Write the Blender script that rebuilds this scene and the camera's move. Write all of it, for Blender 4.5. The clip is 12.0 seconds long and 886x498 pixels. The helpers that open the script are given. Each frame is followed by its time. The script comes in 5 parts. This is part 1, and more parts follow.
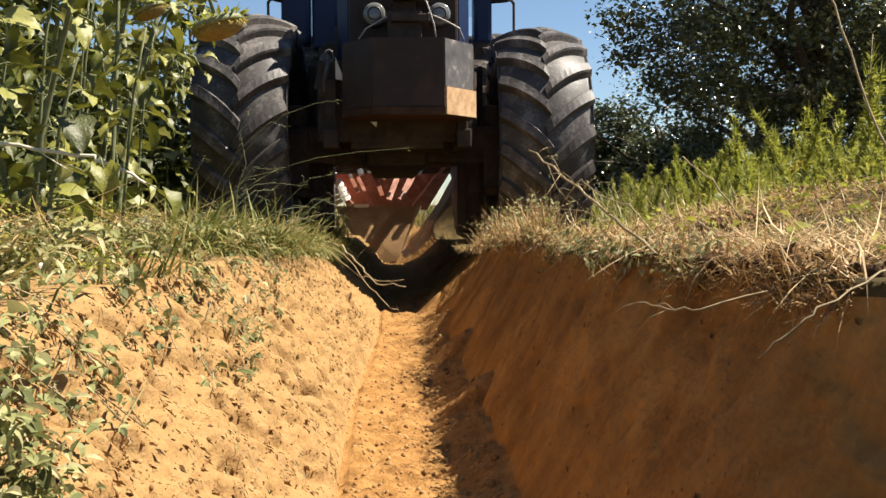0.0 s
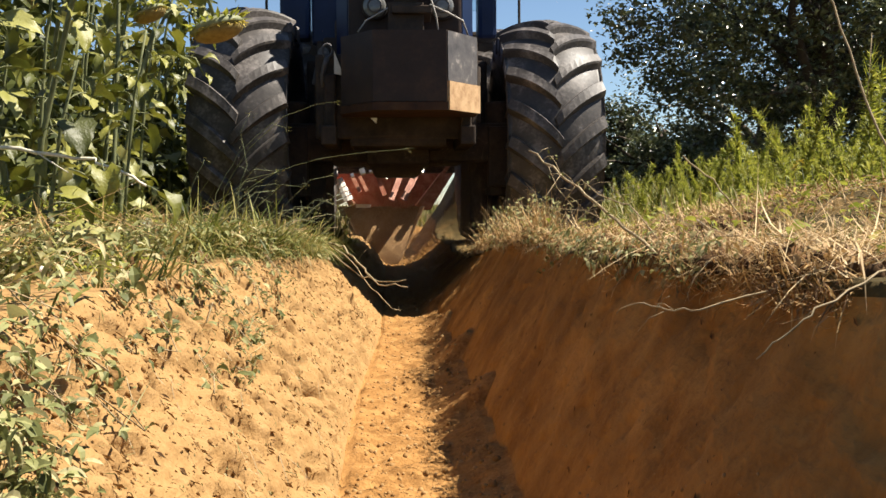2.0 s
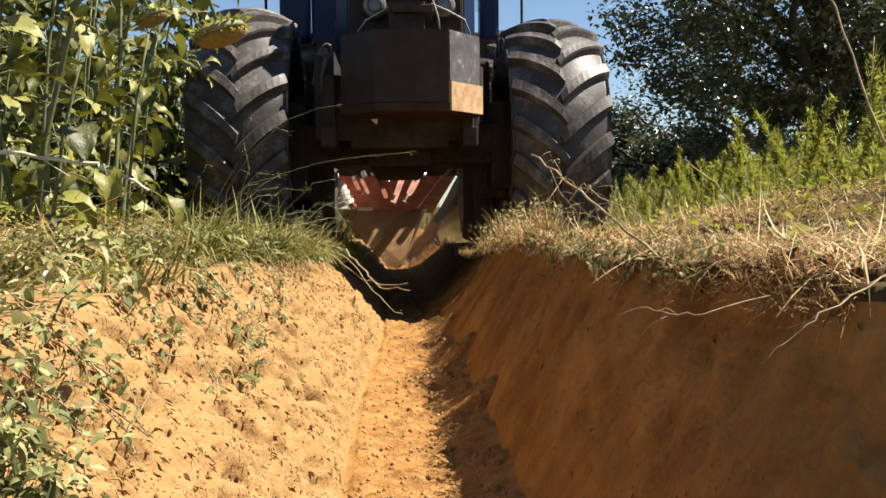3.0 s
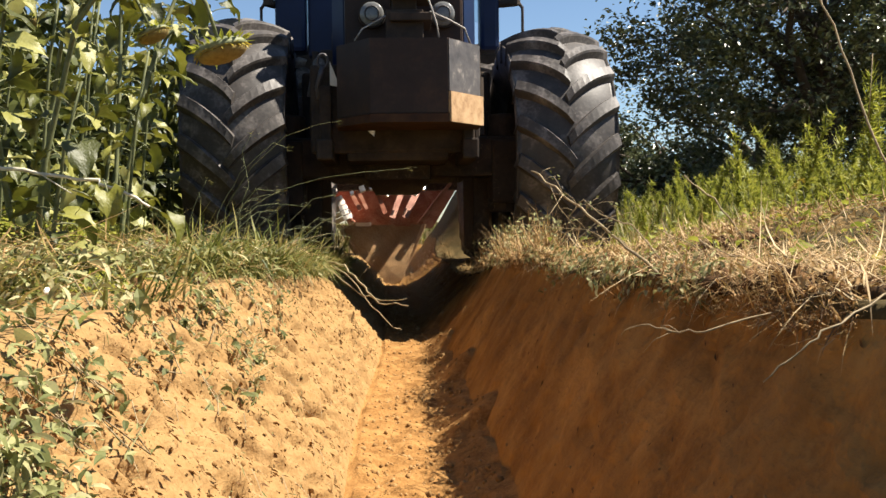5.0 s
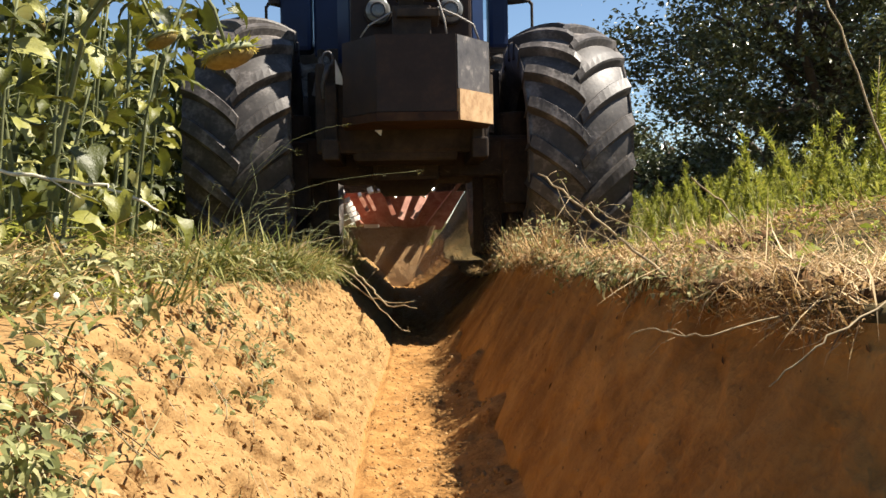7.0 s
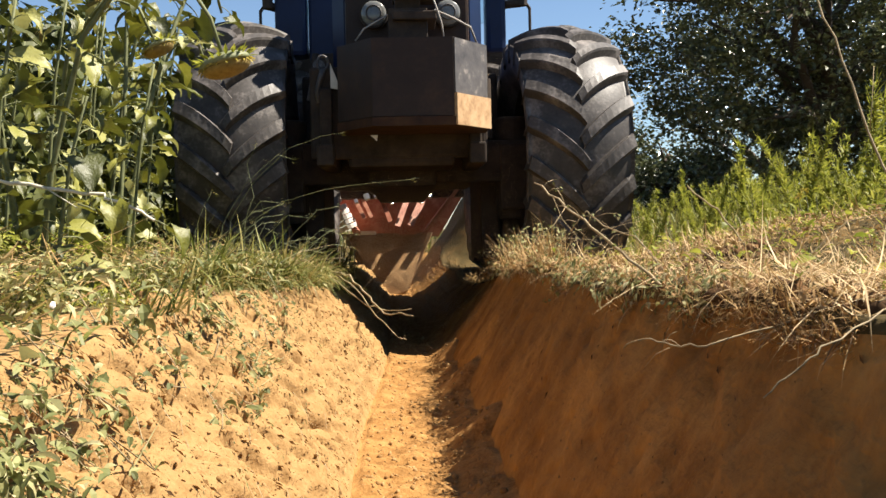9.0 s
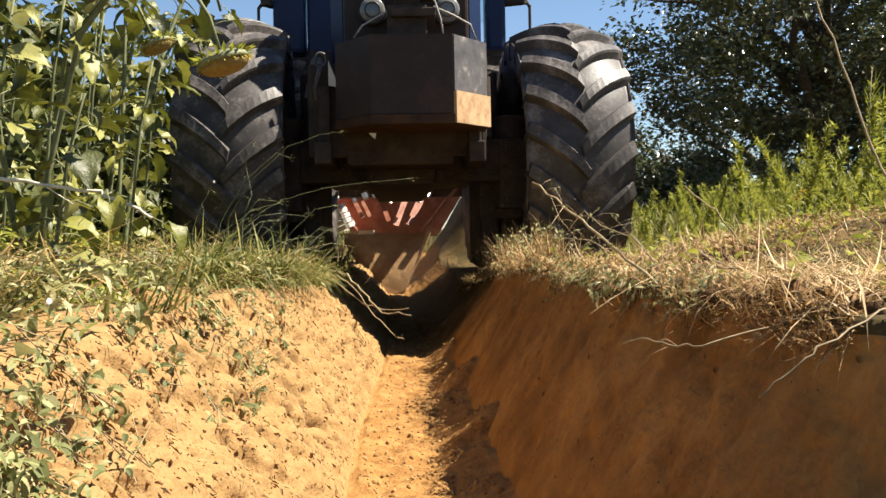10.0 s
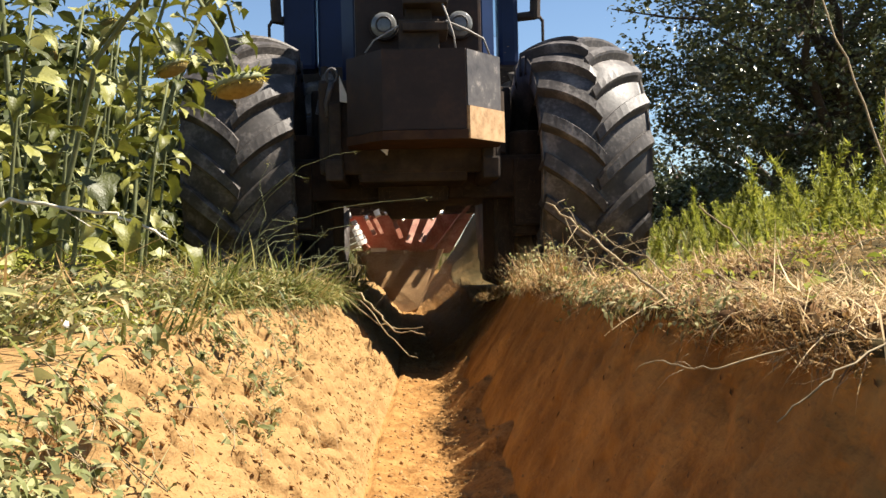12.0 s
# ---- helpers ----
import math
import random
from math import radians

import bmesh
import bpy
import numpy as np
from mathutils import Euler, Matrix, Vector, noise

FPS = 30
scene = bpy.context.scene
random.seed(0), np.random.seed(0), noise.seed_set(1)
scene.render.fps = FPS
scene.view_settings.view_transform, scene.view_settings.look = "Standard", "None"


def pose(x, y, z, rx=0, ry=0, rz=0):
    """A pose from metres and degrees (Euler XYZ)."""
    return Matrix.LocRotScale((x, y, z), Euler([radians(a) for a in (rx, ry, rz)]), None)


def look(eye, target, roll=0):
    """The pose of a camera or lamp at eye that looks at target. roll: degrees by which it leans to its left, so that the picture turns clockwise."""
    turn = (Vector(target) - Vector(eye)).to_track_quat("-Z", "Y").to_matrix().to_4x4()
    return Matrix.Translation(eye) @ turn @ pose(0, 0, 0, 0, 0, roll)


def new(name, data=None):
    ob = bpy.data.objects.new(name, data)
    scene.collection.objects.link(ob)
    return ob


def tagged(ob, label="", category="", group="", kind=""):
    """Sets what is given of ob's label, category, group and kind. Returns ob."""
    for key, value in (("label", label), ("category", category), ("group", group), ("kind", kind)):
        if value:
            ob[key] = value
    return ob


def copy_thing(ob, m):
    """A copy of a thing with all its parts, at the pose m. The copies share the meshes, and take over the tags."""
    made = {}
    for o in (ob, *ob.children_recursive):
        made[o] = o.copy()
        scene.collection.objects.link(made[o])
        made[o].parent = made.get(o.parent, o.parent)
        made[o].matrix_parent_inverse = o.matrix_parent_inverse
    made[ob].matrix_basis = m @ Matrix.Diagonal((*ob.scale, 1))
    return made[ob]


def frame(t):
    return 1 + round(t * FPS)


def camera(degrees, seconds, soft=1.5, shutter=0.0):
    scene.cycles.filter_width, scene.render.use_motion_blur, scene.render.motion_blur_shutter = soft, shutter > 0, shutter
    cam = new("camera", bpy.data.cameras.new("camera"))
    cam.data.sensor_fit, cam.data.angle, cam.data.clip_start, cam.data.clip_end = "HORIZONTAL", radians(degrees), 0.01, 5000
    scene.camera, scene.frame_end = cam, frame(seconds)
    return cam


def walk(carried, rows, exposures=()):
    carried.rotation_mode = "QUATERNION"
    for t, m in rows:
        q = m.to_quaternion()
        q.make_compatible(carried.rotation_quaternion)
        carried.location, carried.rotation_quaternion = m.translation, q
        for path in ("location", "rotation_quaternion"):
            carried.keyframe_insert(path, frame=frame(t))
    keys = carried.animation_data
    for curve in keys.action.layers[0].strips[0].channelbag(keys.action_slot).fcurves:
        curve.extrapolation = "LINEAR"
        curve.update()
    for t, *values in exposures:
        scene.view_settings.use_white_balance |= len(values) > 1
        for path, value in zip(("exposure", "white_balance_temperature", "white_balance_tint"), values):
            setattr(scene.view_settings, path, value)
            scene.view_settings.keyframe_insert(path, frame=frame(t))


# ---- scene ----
cam = camera(48.0, 12.0, soft=1.5)
PATH = [
    (0, (-0.094, -0.091, 0.35), (0.015, 1.904, 0.261), -0.4),
    (0.5, (-0.092, -0.09, 0.353), (0.015, 1.905, 0.263), -0.7),
    (1, (-0.091, -0.093, 0.352), (0.023, 1.901, 0.261), -0.6),
    (1.5, (-0.093, -0.092, 0.351), (0.003, 1.904, 0.255), -0.6),
    (2, (-0.09, -0.093, 0.353), (0.014, 1.902, 0.263), -0.7),
    (2.5, (-0.09, -0.091, 0.355), (0.016, 1.905, 0.262), -0.7),
    (3, (-0.092, -0.093, 0.356), (0.009, 1.903, 0.271), -0.8),
    (3.5, (-0.093, -0.093, 0.357), (0.02, 1.902, 0.281), -0.6),
    (5.5, (-0.098, -0.096, 0.36), (0.001, 1.901, 0.307), -1.0),
    (6, (-0.095, -0.097, 0.361), (0.001, 1.9, 0.308), -1.3),
    (6.5, (-0.094, -0.097, 0.362), (0.006, 1.9, 0.31), -1.2),
    (7, (-0.095, -0.099, 0.364), (-0.006, 1.898, 0.311), -1.0),
    (9, (-0.093, -0.102, 0.369), (0.002, 1.895, 0.329), -1.0),
    (9.5, (-0.093, -0.103, 0.368), (-0.001, 1.894, 0.326), -0.9),
    (10, (-0.091, -0.101, 0.367), (0.007, 1.896, 0.327), -0.7),
    (10.5, (-0.087, -0.104, 0.37), (0.003, 1.893, 0.34), -1.1),
    (11, (-0.091, -0.105, 0.371), (-0.009, 1.893, 0.349), -1.1),
    (11.5, (-0.093, -0.103, 0.372), (-0.027, 1.895, 0.354), -0.8),
    (12, (-0.095, -0.104, 0.375), (-0.021, 1.894, 0.369), -0.9),
]
walk(cam, [(t, look(eye, target, roll)) for t, eye, target, roll in PATH], exposures=[(0, 1.54), (3.5, 1.56), (6, 1.62), (9, 1.68), (12, 1.74)])

# ---- light ----
SUN_ELEV, SUN_AZ = 55.0, 3.0  # degrees; the azimuth turns from +x (beside the trench) towards +y
world = bpy.data.worlds.new("sky")
scene.world = world
world.use_nodes = True
wn = world.node_tree.nodes
sky = wn.new("ShaderNodeTexSky")
sky.sky_type = "NISHITA"
sky.sun_disc = False
sky.sun_elevation = radians(SUN_ELEV)
sky.sun_rotation = radians(90 - SUN_AZ)
sky.dust_density = 0.05
sky.ozone_density = 3.0
sky.altitude = 600
wn["Background"].inputs["Strength"].default_value = 0.045
world.node_tree.links.new(sky.outputs[0], wn["Background"].inputs["Color"])
sun_data = bpy.data.lights.new("sun", "SUN")
sun_data.energy, sun_data.angle, sun_data.color = 4.75, radians(0.55), (1.0, 0.92, 0.80)
sun = new("sun", sun_data)
SUN_DIR = Vector((math.cos(radians(SUN_ELEV)) * math.cos(radians(SUN_AZ)), math.cos(radians(SUN_ELEV)) * math.sin(radians(SUN_AZ)), math.sin(radians(SUN_ELEV))))
sun.matrix_world = look(SUN_DIR * 60, (0, 0, 0))


# ---- materials ----
def material(name, colours, size=0.1, rough=0.8, metal=0.0, bump=0.0, fine=6.0, vary="noise", translucent=0.0, spread=0.5, bump_size=1.0, spec=0.3, streak=0.0, moist=None):
    """colours: two to four, dark to light. size: metres of the broad pattern. vary: noise, island or object."""
    m = bpy.data.materials.new(name)
    m.use_nodes = True
    nt = m.node_tree
    n, l = nt.nodes, nt.links
    bsdf, out = n["Principled BSDF"], n["Material Output"]
    bsdf.inputs["Metallic"].default_value = metal
    bsdf.inputs["Specular IOR Level"].default_value = spec
    tex = n.new("ShaderNodeTexCoord")
    broad = n.new("ShaderNodeTexNoise")
    broad.inputs["Scale"].default_value = 1.0 / size
    broad.inputs["Detail"].default_value = 5
    broad.inputs["Roughness"].default_value = 0.62
    l.new(tex.outputs["Object"], broad.inputs["Vector"])
    grain = n.new("ShaderNodeTexNoise")
    grain.inputs["Scale"].default_value = fine / size
    grain.inputs["Detail"].default_value = 4
    l.new(tex.outputs["Object"], grain.inputs["Vector"])
    mixv = n.new("ShaderNodeMath")
    mixv.operation = "MULTIPLY_ADD"
    mixv.inputs[1].default_value = 0.35
    l.new(grain.outputs["Fac"], mixv.inputs[0])
    sub = n.new("ShaderNodeMath")
    sub.operation = "SUBTRACT"
    sub.inputs[1].default_value = 0.175
    l.new(broad.outputs["Fac"], sub.inputs[0])
    l.new(sub.outputs[0], mixv.inputs[2])
    ramp = n.new("ShaderNodeValToRGB")
    els = ramp.color_ramp.elements
    lo, hi = 0.5 - spread / 2, 0.5 + spread / 2
    while len(els) < len(colours):
        els.new(0.5)
    for i, c in enumerate(colours):
        els[i].color = (*c, 1)
        els[i].position = (lo + (hi - lo) * i / (len(colours) - 1)) if vary == "noise" else i / (len(colours) - 1)
    if vary == "noise":
        l.new(mixv.outputs[0], ramp.inputs[0])
    else:
        if vary == "island":
            src = n.new("ShaderNodeNewGeometry").outputs["Random Per Island"]
        else:
            src = n.new("ShaderNodeObjectInfo").outputs["Random"]
        add = n.new("ShaderNodeMath")
        add.operation = "MULTIPLY_ADD"
        add.inputs[1].default_value = 0.3
        l.new(mixv.outputs[0], add.inputs[0])
        mul = n.new("ShaderNodeMath")
        mul.operation = "MULTIPLY_ADD"
        mul.inputs[1].default_value = 0.94
        mul.inputs[2].default_value = -0.12
        l.new(src, mul.inputs[0])
        l.new(mul.outputs[0], add.inputs[2])
        l.new(add.outputs[0], ramp.inputs[0])
    colour = ramp.outputs[0]
    if moist:  # broad darker patches, drawn out along the cut
        mm = n.new("ShaderNodeMapping")
        mm.inputs["Rotation"].default_value = (radians(-40), 0, 0)
        mm.inputs["Location"].default_value = (0, 0.35, 0.2)
        mm.inputs["Scale"].default_value = (2.6, 4.2, 3.0)
        mt = n.new("ShaderNodeTexNoise")
        mt.inputs["Scale"].default_value = 1.0
        mt.inputs["Detail"].default_value = 5
        mt.inputs["Roughness"].default_value = 0.6
        mr = n.new("ShaderNodeMapRange")
        mr.inputs[1].default_value, mr.inputs[2].default_value = 0.38, 0.74
        mc = n.new("ShaderNodeMix")
        mc.data_type = "RGBA"
        mc.inputs[7].default_value = (*moist, 1)
        l.new(tex.outputs["Object"], mm.inputs["Vector"])
        l.new(mm.outputs[0], mt.inputs["Vector"])
        l.new(mt.outputs["Fac"], mr.inputs[0])
        l.new(mr.outputs[0], mc.inputs[0])
        l.new(colour, mc.inputs[6])
        colour = mc.outputs[2]
    l.new(colour, bsdf.inputs["Base Color"])
    rr = n.new("ShaderNodeMapRange")
    rr.inputs[3].default_value, rr.inputs[4].default_value = max(0.05, rough - 0.12), min(1.0, rough + 0.12)
    l.new(grain.outputs["Fac"], rr.inputs[0])
    l.new(rr.outputs[0], bsdf.inputs["Roughness"])
    if streak:  # slanted scrape marks
        mp = n.new("ShaderNodeMapping")
        mp.inputs["Rotation"].default_value = (radians(35), 0, 0)
        mp.inputs["Scale"].default_value = (22, 16, 42)
        sn = n.new("ShaderNodeTexNoise")
        sn.inputs["Scale"].default_value = 1.0
        sn.inputs["Detail"].default_value = 3
        l.new(tex.outputs["Object"], mp.inputs["Vector"])
        l.new(mp.outputs[0], sn.inputs["Vector"])
        ad = n.new("ShaderNodeMath")
        ad.operation = "MULTIPLY_ADD"
        ad.inputs[1].default_value = streak
        l.new(sn.outputs["Fac"], ad.inputs[0])
        l.new(mixv.outputs[0], ad.inputs[2])
        mixv = ad
    if bump:
        b = n.new("ShaderNodeBump")
        b.inputs["Strength"].default_value = bump
        b.inputs["Distance"].default_value = size * 0.12 * bump_size
        l.new(mixv.outputs[0], b.inputs["Height"])
        l.new(b.outputs[0], bsdf.inputs["Normal"])
    if translucent:
        tr = n.new("ShaderNodeBsdfTranslucent")
        mx = n.new("ShaderNodeMixShader")
        mx.inputs[0].default_value = translucent
        l.new(ramp.outputs[0], tr.inputs["Color"])
        l.new(bsdf.outputs[0], mx.inputs[1])
        l.new(tr.outputs[0], mx.inputs[2])
        l.new(mx.outputs[0], out.inputs["Surface"])
    return m


LOOSE = material("loose_moist_soil", [(0.148, 0.070, 0.020), (0.255, 0.130, 0.041), (0.33, 0.181, 0.064)], 0.06, 0.95, bump=0.9, fine=8, spread=0.45, spec=0.1)
SOIL = material("sandy_clay", [(0.225, 0.105, 0.0265), (0.335, 0.170, 0.0475), (0.40, 0.215, 0.066)], 0.16, 0.95, bump=0.7, fine=13, spread=0.42, spec=0.1, streak=0.45, moist=(0.135, 0.062, 0.0165))
TURF = material("thin_turf", [(0.03, 0.024, 0.009), (0.075, 0.052, 0.019), (0.16, 0.098, 0.036)], 0.12, 0.95, bump=0.6, fine=9, spread=0.5, spec=0.1)
CRUMBLY = material("crumbly_sandy_clay", [(0.180, 0.098, 0.034), (0.272, 0.162, 0.064), (0.330, 0.207, 0.092)], 0.035, 0.95, bump=0.75, fine=4, spread=0.95, spec=0.1, streak=0.6, bump_size=1.6)
CRUMB = material("soil_crumb", [(0.18, 0.098, 0.035), (0.265, 0.155, 0.060), (0.325, 0.203, 0.09)], 0.02, 0.95, bump=0.4, vary="island", spec=0.1)
TOPSOIL = material("dark_topsoil", [(0.05, 0.028, 0.013), (0.13, 0.068, 0.028)], 0.05, 0.95, bump=0.5, vary="island", spec=0.1)
GRASS = material("green_grass", [(0.045, 0.063, 0.0108), (0.108, 0.1215, 0.0207), (0.2115, 0.2025, 0.0468), (0.324, 0.252, 0.0945)], 0.05, 0.55, vary="island", translucent=0.3)
STRAW = material("dry_straw", [(0.10, 0.052, 0.02), (0.28, 0.165, 0.06), (0.42, 0.275, 0.115), (0.19, 0.125, 0.038)], 0.05, 0.7, vary="island", translucent=0.2)
PALESTRAW = material("pale_straw", [(0.20, 0.11, 0.04), (0.42, 0.28, 0.13), (0.62, 0.48, 0.27), (0.33, 0.22, 0.09)], 0.05, 0.6, vary="island", translucent=0.2)
CUT = material("wilted_leaf", [(0.07, 0.078, 0.024), (0.155, 0.165, 0.052), (0.27, 0.262, 0.105), (0.42, 0.37, 0.20)], 0.04, 0.65, vary="island", translucent=0.25)
WEED = material("green_weed", [(0.13, 0.155, 0.02), (0.27, 0.285, 0.036), (0.42, 0.40, 0.075)], 0.04, 0.55, vary="island", translucent=0.45)
SUNLEAF = material("sunflower_leaf", [(0.034, 0.04, 0.008), (0.08, 0.088, 0.011), (0.19, 0.185, 0.024), (0.36, 0.345, 0.13)], 0.06, 0.48, bump=0.5, vary="object", translucent=0.26, spec=0.5)
STEM = material("pale_green_stem", [(0.09, 0.105, 0.04), (0.23, 0.23, 0.12)], 0.03, 0.6, bump=0.2)
DRYSTEM = material("dry_stalk", [(0.17, 0.12, 0.06), (0.36, 0.28, 0.16)], 0.02, 0.75, bump=0.3)
PALESTALK = material("bleached_stalk", [(0.42, 0.38, 0.27), (0.68, 0.63, 0.50)], 0.02, 0.6, bump=0.2)
PETAL = material("yellow_petal", [(0.24, 0.20, 0.03), (0.42, 0.32, 0.04)], 0.03, 0.6, vary="island", translucent=0.3)
DISC = material("seed_disc", [(0.13, 0.09, 0.025), (0.25, 0.185, 0.055)], 0.01, 0.9, bump=0.6)
# Leaf green darkened, so the shade under the sunflowers is in the colour.
SHADELEAF = material("shaded_leaf", [(0.022, 0.03, 0.008), (0.05, 0.062, 0.014), (0.11, 0.12, 0.035)], 0.06, 0.5, vary="island", translucent=0.2)
SUNSTEM = material("hairy_green_stem", [(0.065, 0.078, 0.026), (0.17, 0.175, 0.08)], 0.03, 0.7, bump=0.2)
TREELEAF = material("oak_leaf", [(0.038, 0.048, 0.017), (0.08, 0.092, 0.034), (0.165, 0.175, 0.085)], 0.3, 0.30, spec=0.6, vary="island", translucent=0.2)
BARK = material("oak_bark", [(0.035, 0.026, 0.018), (0.09, 0.07, 0.05)], 0.12, 0.9, bump=0.8)
RUBBER = material("dusty_rubber", [(0.024, 0.021, 0.019), (0.060, 0.052, 0.046), (0.25, 0.22, 0.20)], 0.16, 0.5, bump=0.09, fine=10, spread=0.6)
BLACK = material("worn_black_paint", [(0.016, 0.0115, 0.010), (0.034, 0.022, 0.017), (0.08, 0.042, 0.024)], 0.22, 0.55, bump=0.05, fine=12, spread=0.75, spec=0.2)
RUST = material("rusty_steel", [(0.015, 0.006, 0.003), (0.0425, 0.017, 0.006), (0.07, 0.0325, 0.011)], 0.07, 0.75, bump=0.3)
SANDPAINT = material("scuffed_ochre_steel", [(0.05, 0.03, 0.018), (0.33, 0.20, 0.10), (0.46, 0.30, 0.16), (0.50, 0.34, 0.19)], 0.05, 0.75, bump=0.25, fine=10, spread=0.62)
GREYPAINT = material("scratched_grey_paint", [(0.03, 0.028, 0.03), (0.065, 0.06, 0.06), (0.10, 0.092, 0.088), (0.36, 0.31, 0.27)], 0.06, 0.55, bump=0.2, fine=9, spread=0.6)
BLUE = material("dark_blue_paint", [(0.003, 0.008, 0.030), (0.005, 0.015, 0.055)], 0.3, 0.42, spec=0.25)
DARKSTEEL = material("oily_dark_steel", [(0.018, 0.0145, 0.0125), (0.066, 0.046, 0.032)], 0.1, 0.72, metal=0.0, bump=0.2, spec=0.2)
STEEL = material("bare_steel", [(0.35, 0.34, 0.32), (0.6, 0.58, 0.55)], 0.03, 0.35, metal=0.9)
ORANGE = material("orange_paint", [(0.16, 0.055, 0.032), (0.33, 0.12, 0.07), (0.50, 0.27, 0.18)], 0.1, 0.55, bump=0.15)
DUSTY = material("soil_caked_steel", [(0.15, 0.08, 0.033), (0.26, 0.15, 0.065), (0.36, 0.22, 0.10)], 0.12, 0.9, bump=0.4)
DUST = material("soil_dust", [(0.50, 0.36, 0.21), (0.68, 0.50, 0.31)], 0.05, 0.95, translucent=0.4)
WHITE = material("pale_worn_plastic", [(0.55, 0.50, 0.44), (0.78, 0.74, 0.68)], 0.05, 0.5)
LAMPGLASS = material("lamp_lens", [(0.11, 0.11, 0.1045), (0.198, 0.198, 0.187)], 0.02, 0.15, spec=0.6)
ROPE = material("grey_rope", [(0.20, 0.18, 0.16), (0.40, 0.37, 0.33)], 0.01, 0.8)
GLASS = bpy.data.materials.new("cab_glass")
GLASS.use_nodes = True
_g = GLASS.node_tree.nodes["Principled BSDF"]
_g.inputs["Transmission Weight"].default_value, _g.inputs["Roughness"].default_value, _g.inputs["Base Color"].default_value = 1.0, 0.02, (0.75, 0.85, 0.85, 1)


# ---- building helpers ----
def link_mesh(name, verts, faces, mats, smooth=False, index=None):
    me = bpy.data.meshes.new(name)
    me.from_pydata([tuple(v) for v in verts], [], [tuple(f) for f in faces])
    for m in (mats if isinstance(mats, (list, tuple)) else [mats]):
        me.materials.append(m)
    if index is not None:
        me.polygons.foreach_set("material_index", index)
    if smooth:
        me.polygons.foreach_set("use_smooth", [True] * len(me.polygons))
    me.update()
    return me


def part(name, bm, mat, parent, label="", m=None, smooth=False, bevel=0.0):
    """Links a bmesh (or a mesh) as one mesh object under a thing or part."""
    if isinstance(bm, bmesh.types.BMesh):
        if bevel:
            bmesh.ops.bevel(bm, geom=[e for e in bm.edges if len(e.link_faces) == 2 and e.calc_face_angle(0) > 0.5], offset=bevel, segments=2, profile=0.6, affect="EDGES")
        bmesh.ops.recalc_face_normals(bm, faces=bm.faces)
        me = bpy.data.meshes.new(name)
        bm.to_mesh(me)
        bm.free()
        me.materials.append(mat)
        if smooth:
            me.polygons.foreach_set("use_smooth", [True] * len(me.polygons))
    else:
        me = bm
    ob = new(name, me)
    ob.parent = parent
    if m is not None:
        ob.matrix_basis = m
    if label:
        tagged(ob, label)
    return ob


def box(bm, x0, y0, z0, x1, y1, z1, m=None):
    mm = Matrix.Translation(((x0 + x1) / 2, (y0 + y1) / 2, (z0 + z1) / 2)) @ Matrix.Diagonal((x1 - x0, y1 - y0, z1 - z0, 1))
    bmesh.ops.create_cube(bm, size=1, matrix=(m @ mm) if m else mm)
    return bm


def prism(bm, outline, z0, z1):
    """A plate with a polygon outline in xy, from z0 to z1."""
    lo = [bm.verts.new((x, y, z0)) for x, y in outline]
    hi = [bm.verts.new((x, y, z1)) for x, y in outline]
    k = len(lo)
    bm.faces.new(lo[::-1])
    bm.faces.new(hi)
    for i in range(k):
        bm.faces.new((lo[i], lo[(i + 1) % k], hi[(i + 1) % k], hi[i]))
    return bm


def rod(bm, a, b, r, r2=None, seg=10):
    a, b = Vector(a), Vector(b)
    m = Matrix.Translation((a + b) / 2) @ (b - a).to_track_quat("Z", "Y").to_matrix().to_4x4()
    bmesh.ops.create_cone(bm, cap_ends=True, segments=seg, radius1=r, radius2=r if r2 is None else r2, depth=(b - a).length, matrix=m)
    return bm


def tube(points, r0, r1, seg=6, closed=True):
    """Verts and faces of a tapered tube along points."""
    pts = [Vector(p) for p in points]
    v, f = [], []
    n = len(pts)
    for i, p in enumerate(pts):
        d = (pts[min(i + 1, n - 1)] - pts[max(i - 1, 0)]).normalized()
        u = d.orthogonal().normalized() if i == 0 else (u - d * u.dot(d)).normalized()
        w = d.cross(u)
        r = r0 + (r1 - r0) * i / (n - 1)
        for k in range(seg):
            a = 2 * math.pi * k / seg
            v.append(p + (u * math.cos(a) + w * math.sin(a)) * r)
    for i in range(n - 1):
        for k in range(seg):
            f.append((i * seg + k, i * seg + (k + 1) % seg, (i + 1) * seg + (k + 1) % seg, (i + 1) * seg + k))
    f.append(tuple(range(seg))[::-1])
    f.append(tuple(range((n - 1) * seg, n * seg)))
    return v, f


def join(*groups):
    v, f = [], []
    for gv, gf in groups:
        o = len(v)
        v += list(gv)
        f += [tuple(i + o for i in t) for t in gf]
    return v, f


def vnoise(x, y, seed=0):
    """Smooth value noise on arrays, -1 to 1."""
    xi, yi = np.floor(x).astype(np.int64), np.floor(y).astype(np.int64)
    fx, fy = x - xi, y - yi
    fx, fy = fx * fx * (3 - 2 * fx), fy * fy * (3 - 2 * fy)

    def h(a, b):
        k = (a * 374761393 + b * 668265263 + seed * 1442695041) & 0xFFFFFFFF
        k = ((k ^ (k >> 13)) * 1274126177) & 0xFFFFFFFF
        return ((k ^ (k >> 16)) & 0xFFFF) / 32767.5 - 1
    return (h(xi, yi) * (1 - fx) + h(xi + 1, yi) * fx) * (1 - fy) + (h(xi, yi + 1) * (1 - fx) + h(xi + 1, yi + 1) * fx) * fy


def smooth(a, b, x):
    t = np.clip((x - a) / (b - a), 0, 1)
    return t * t * (3 - 2 * t)


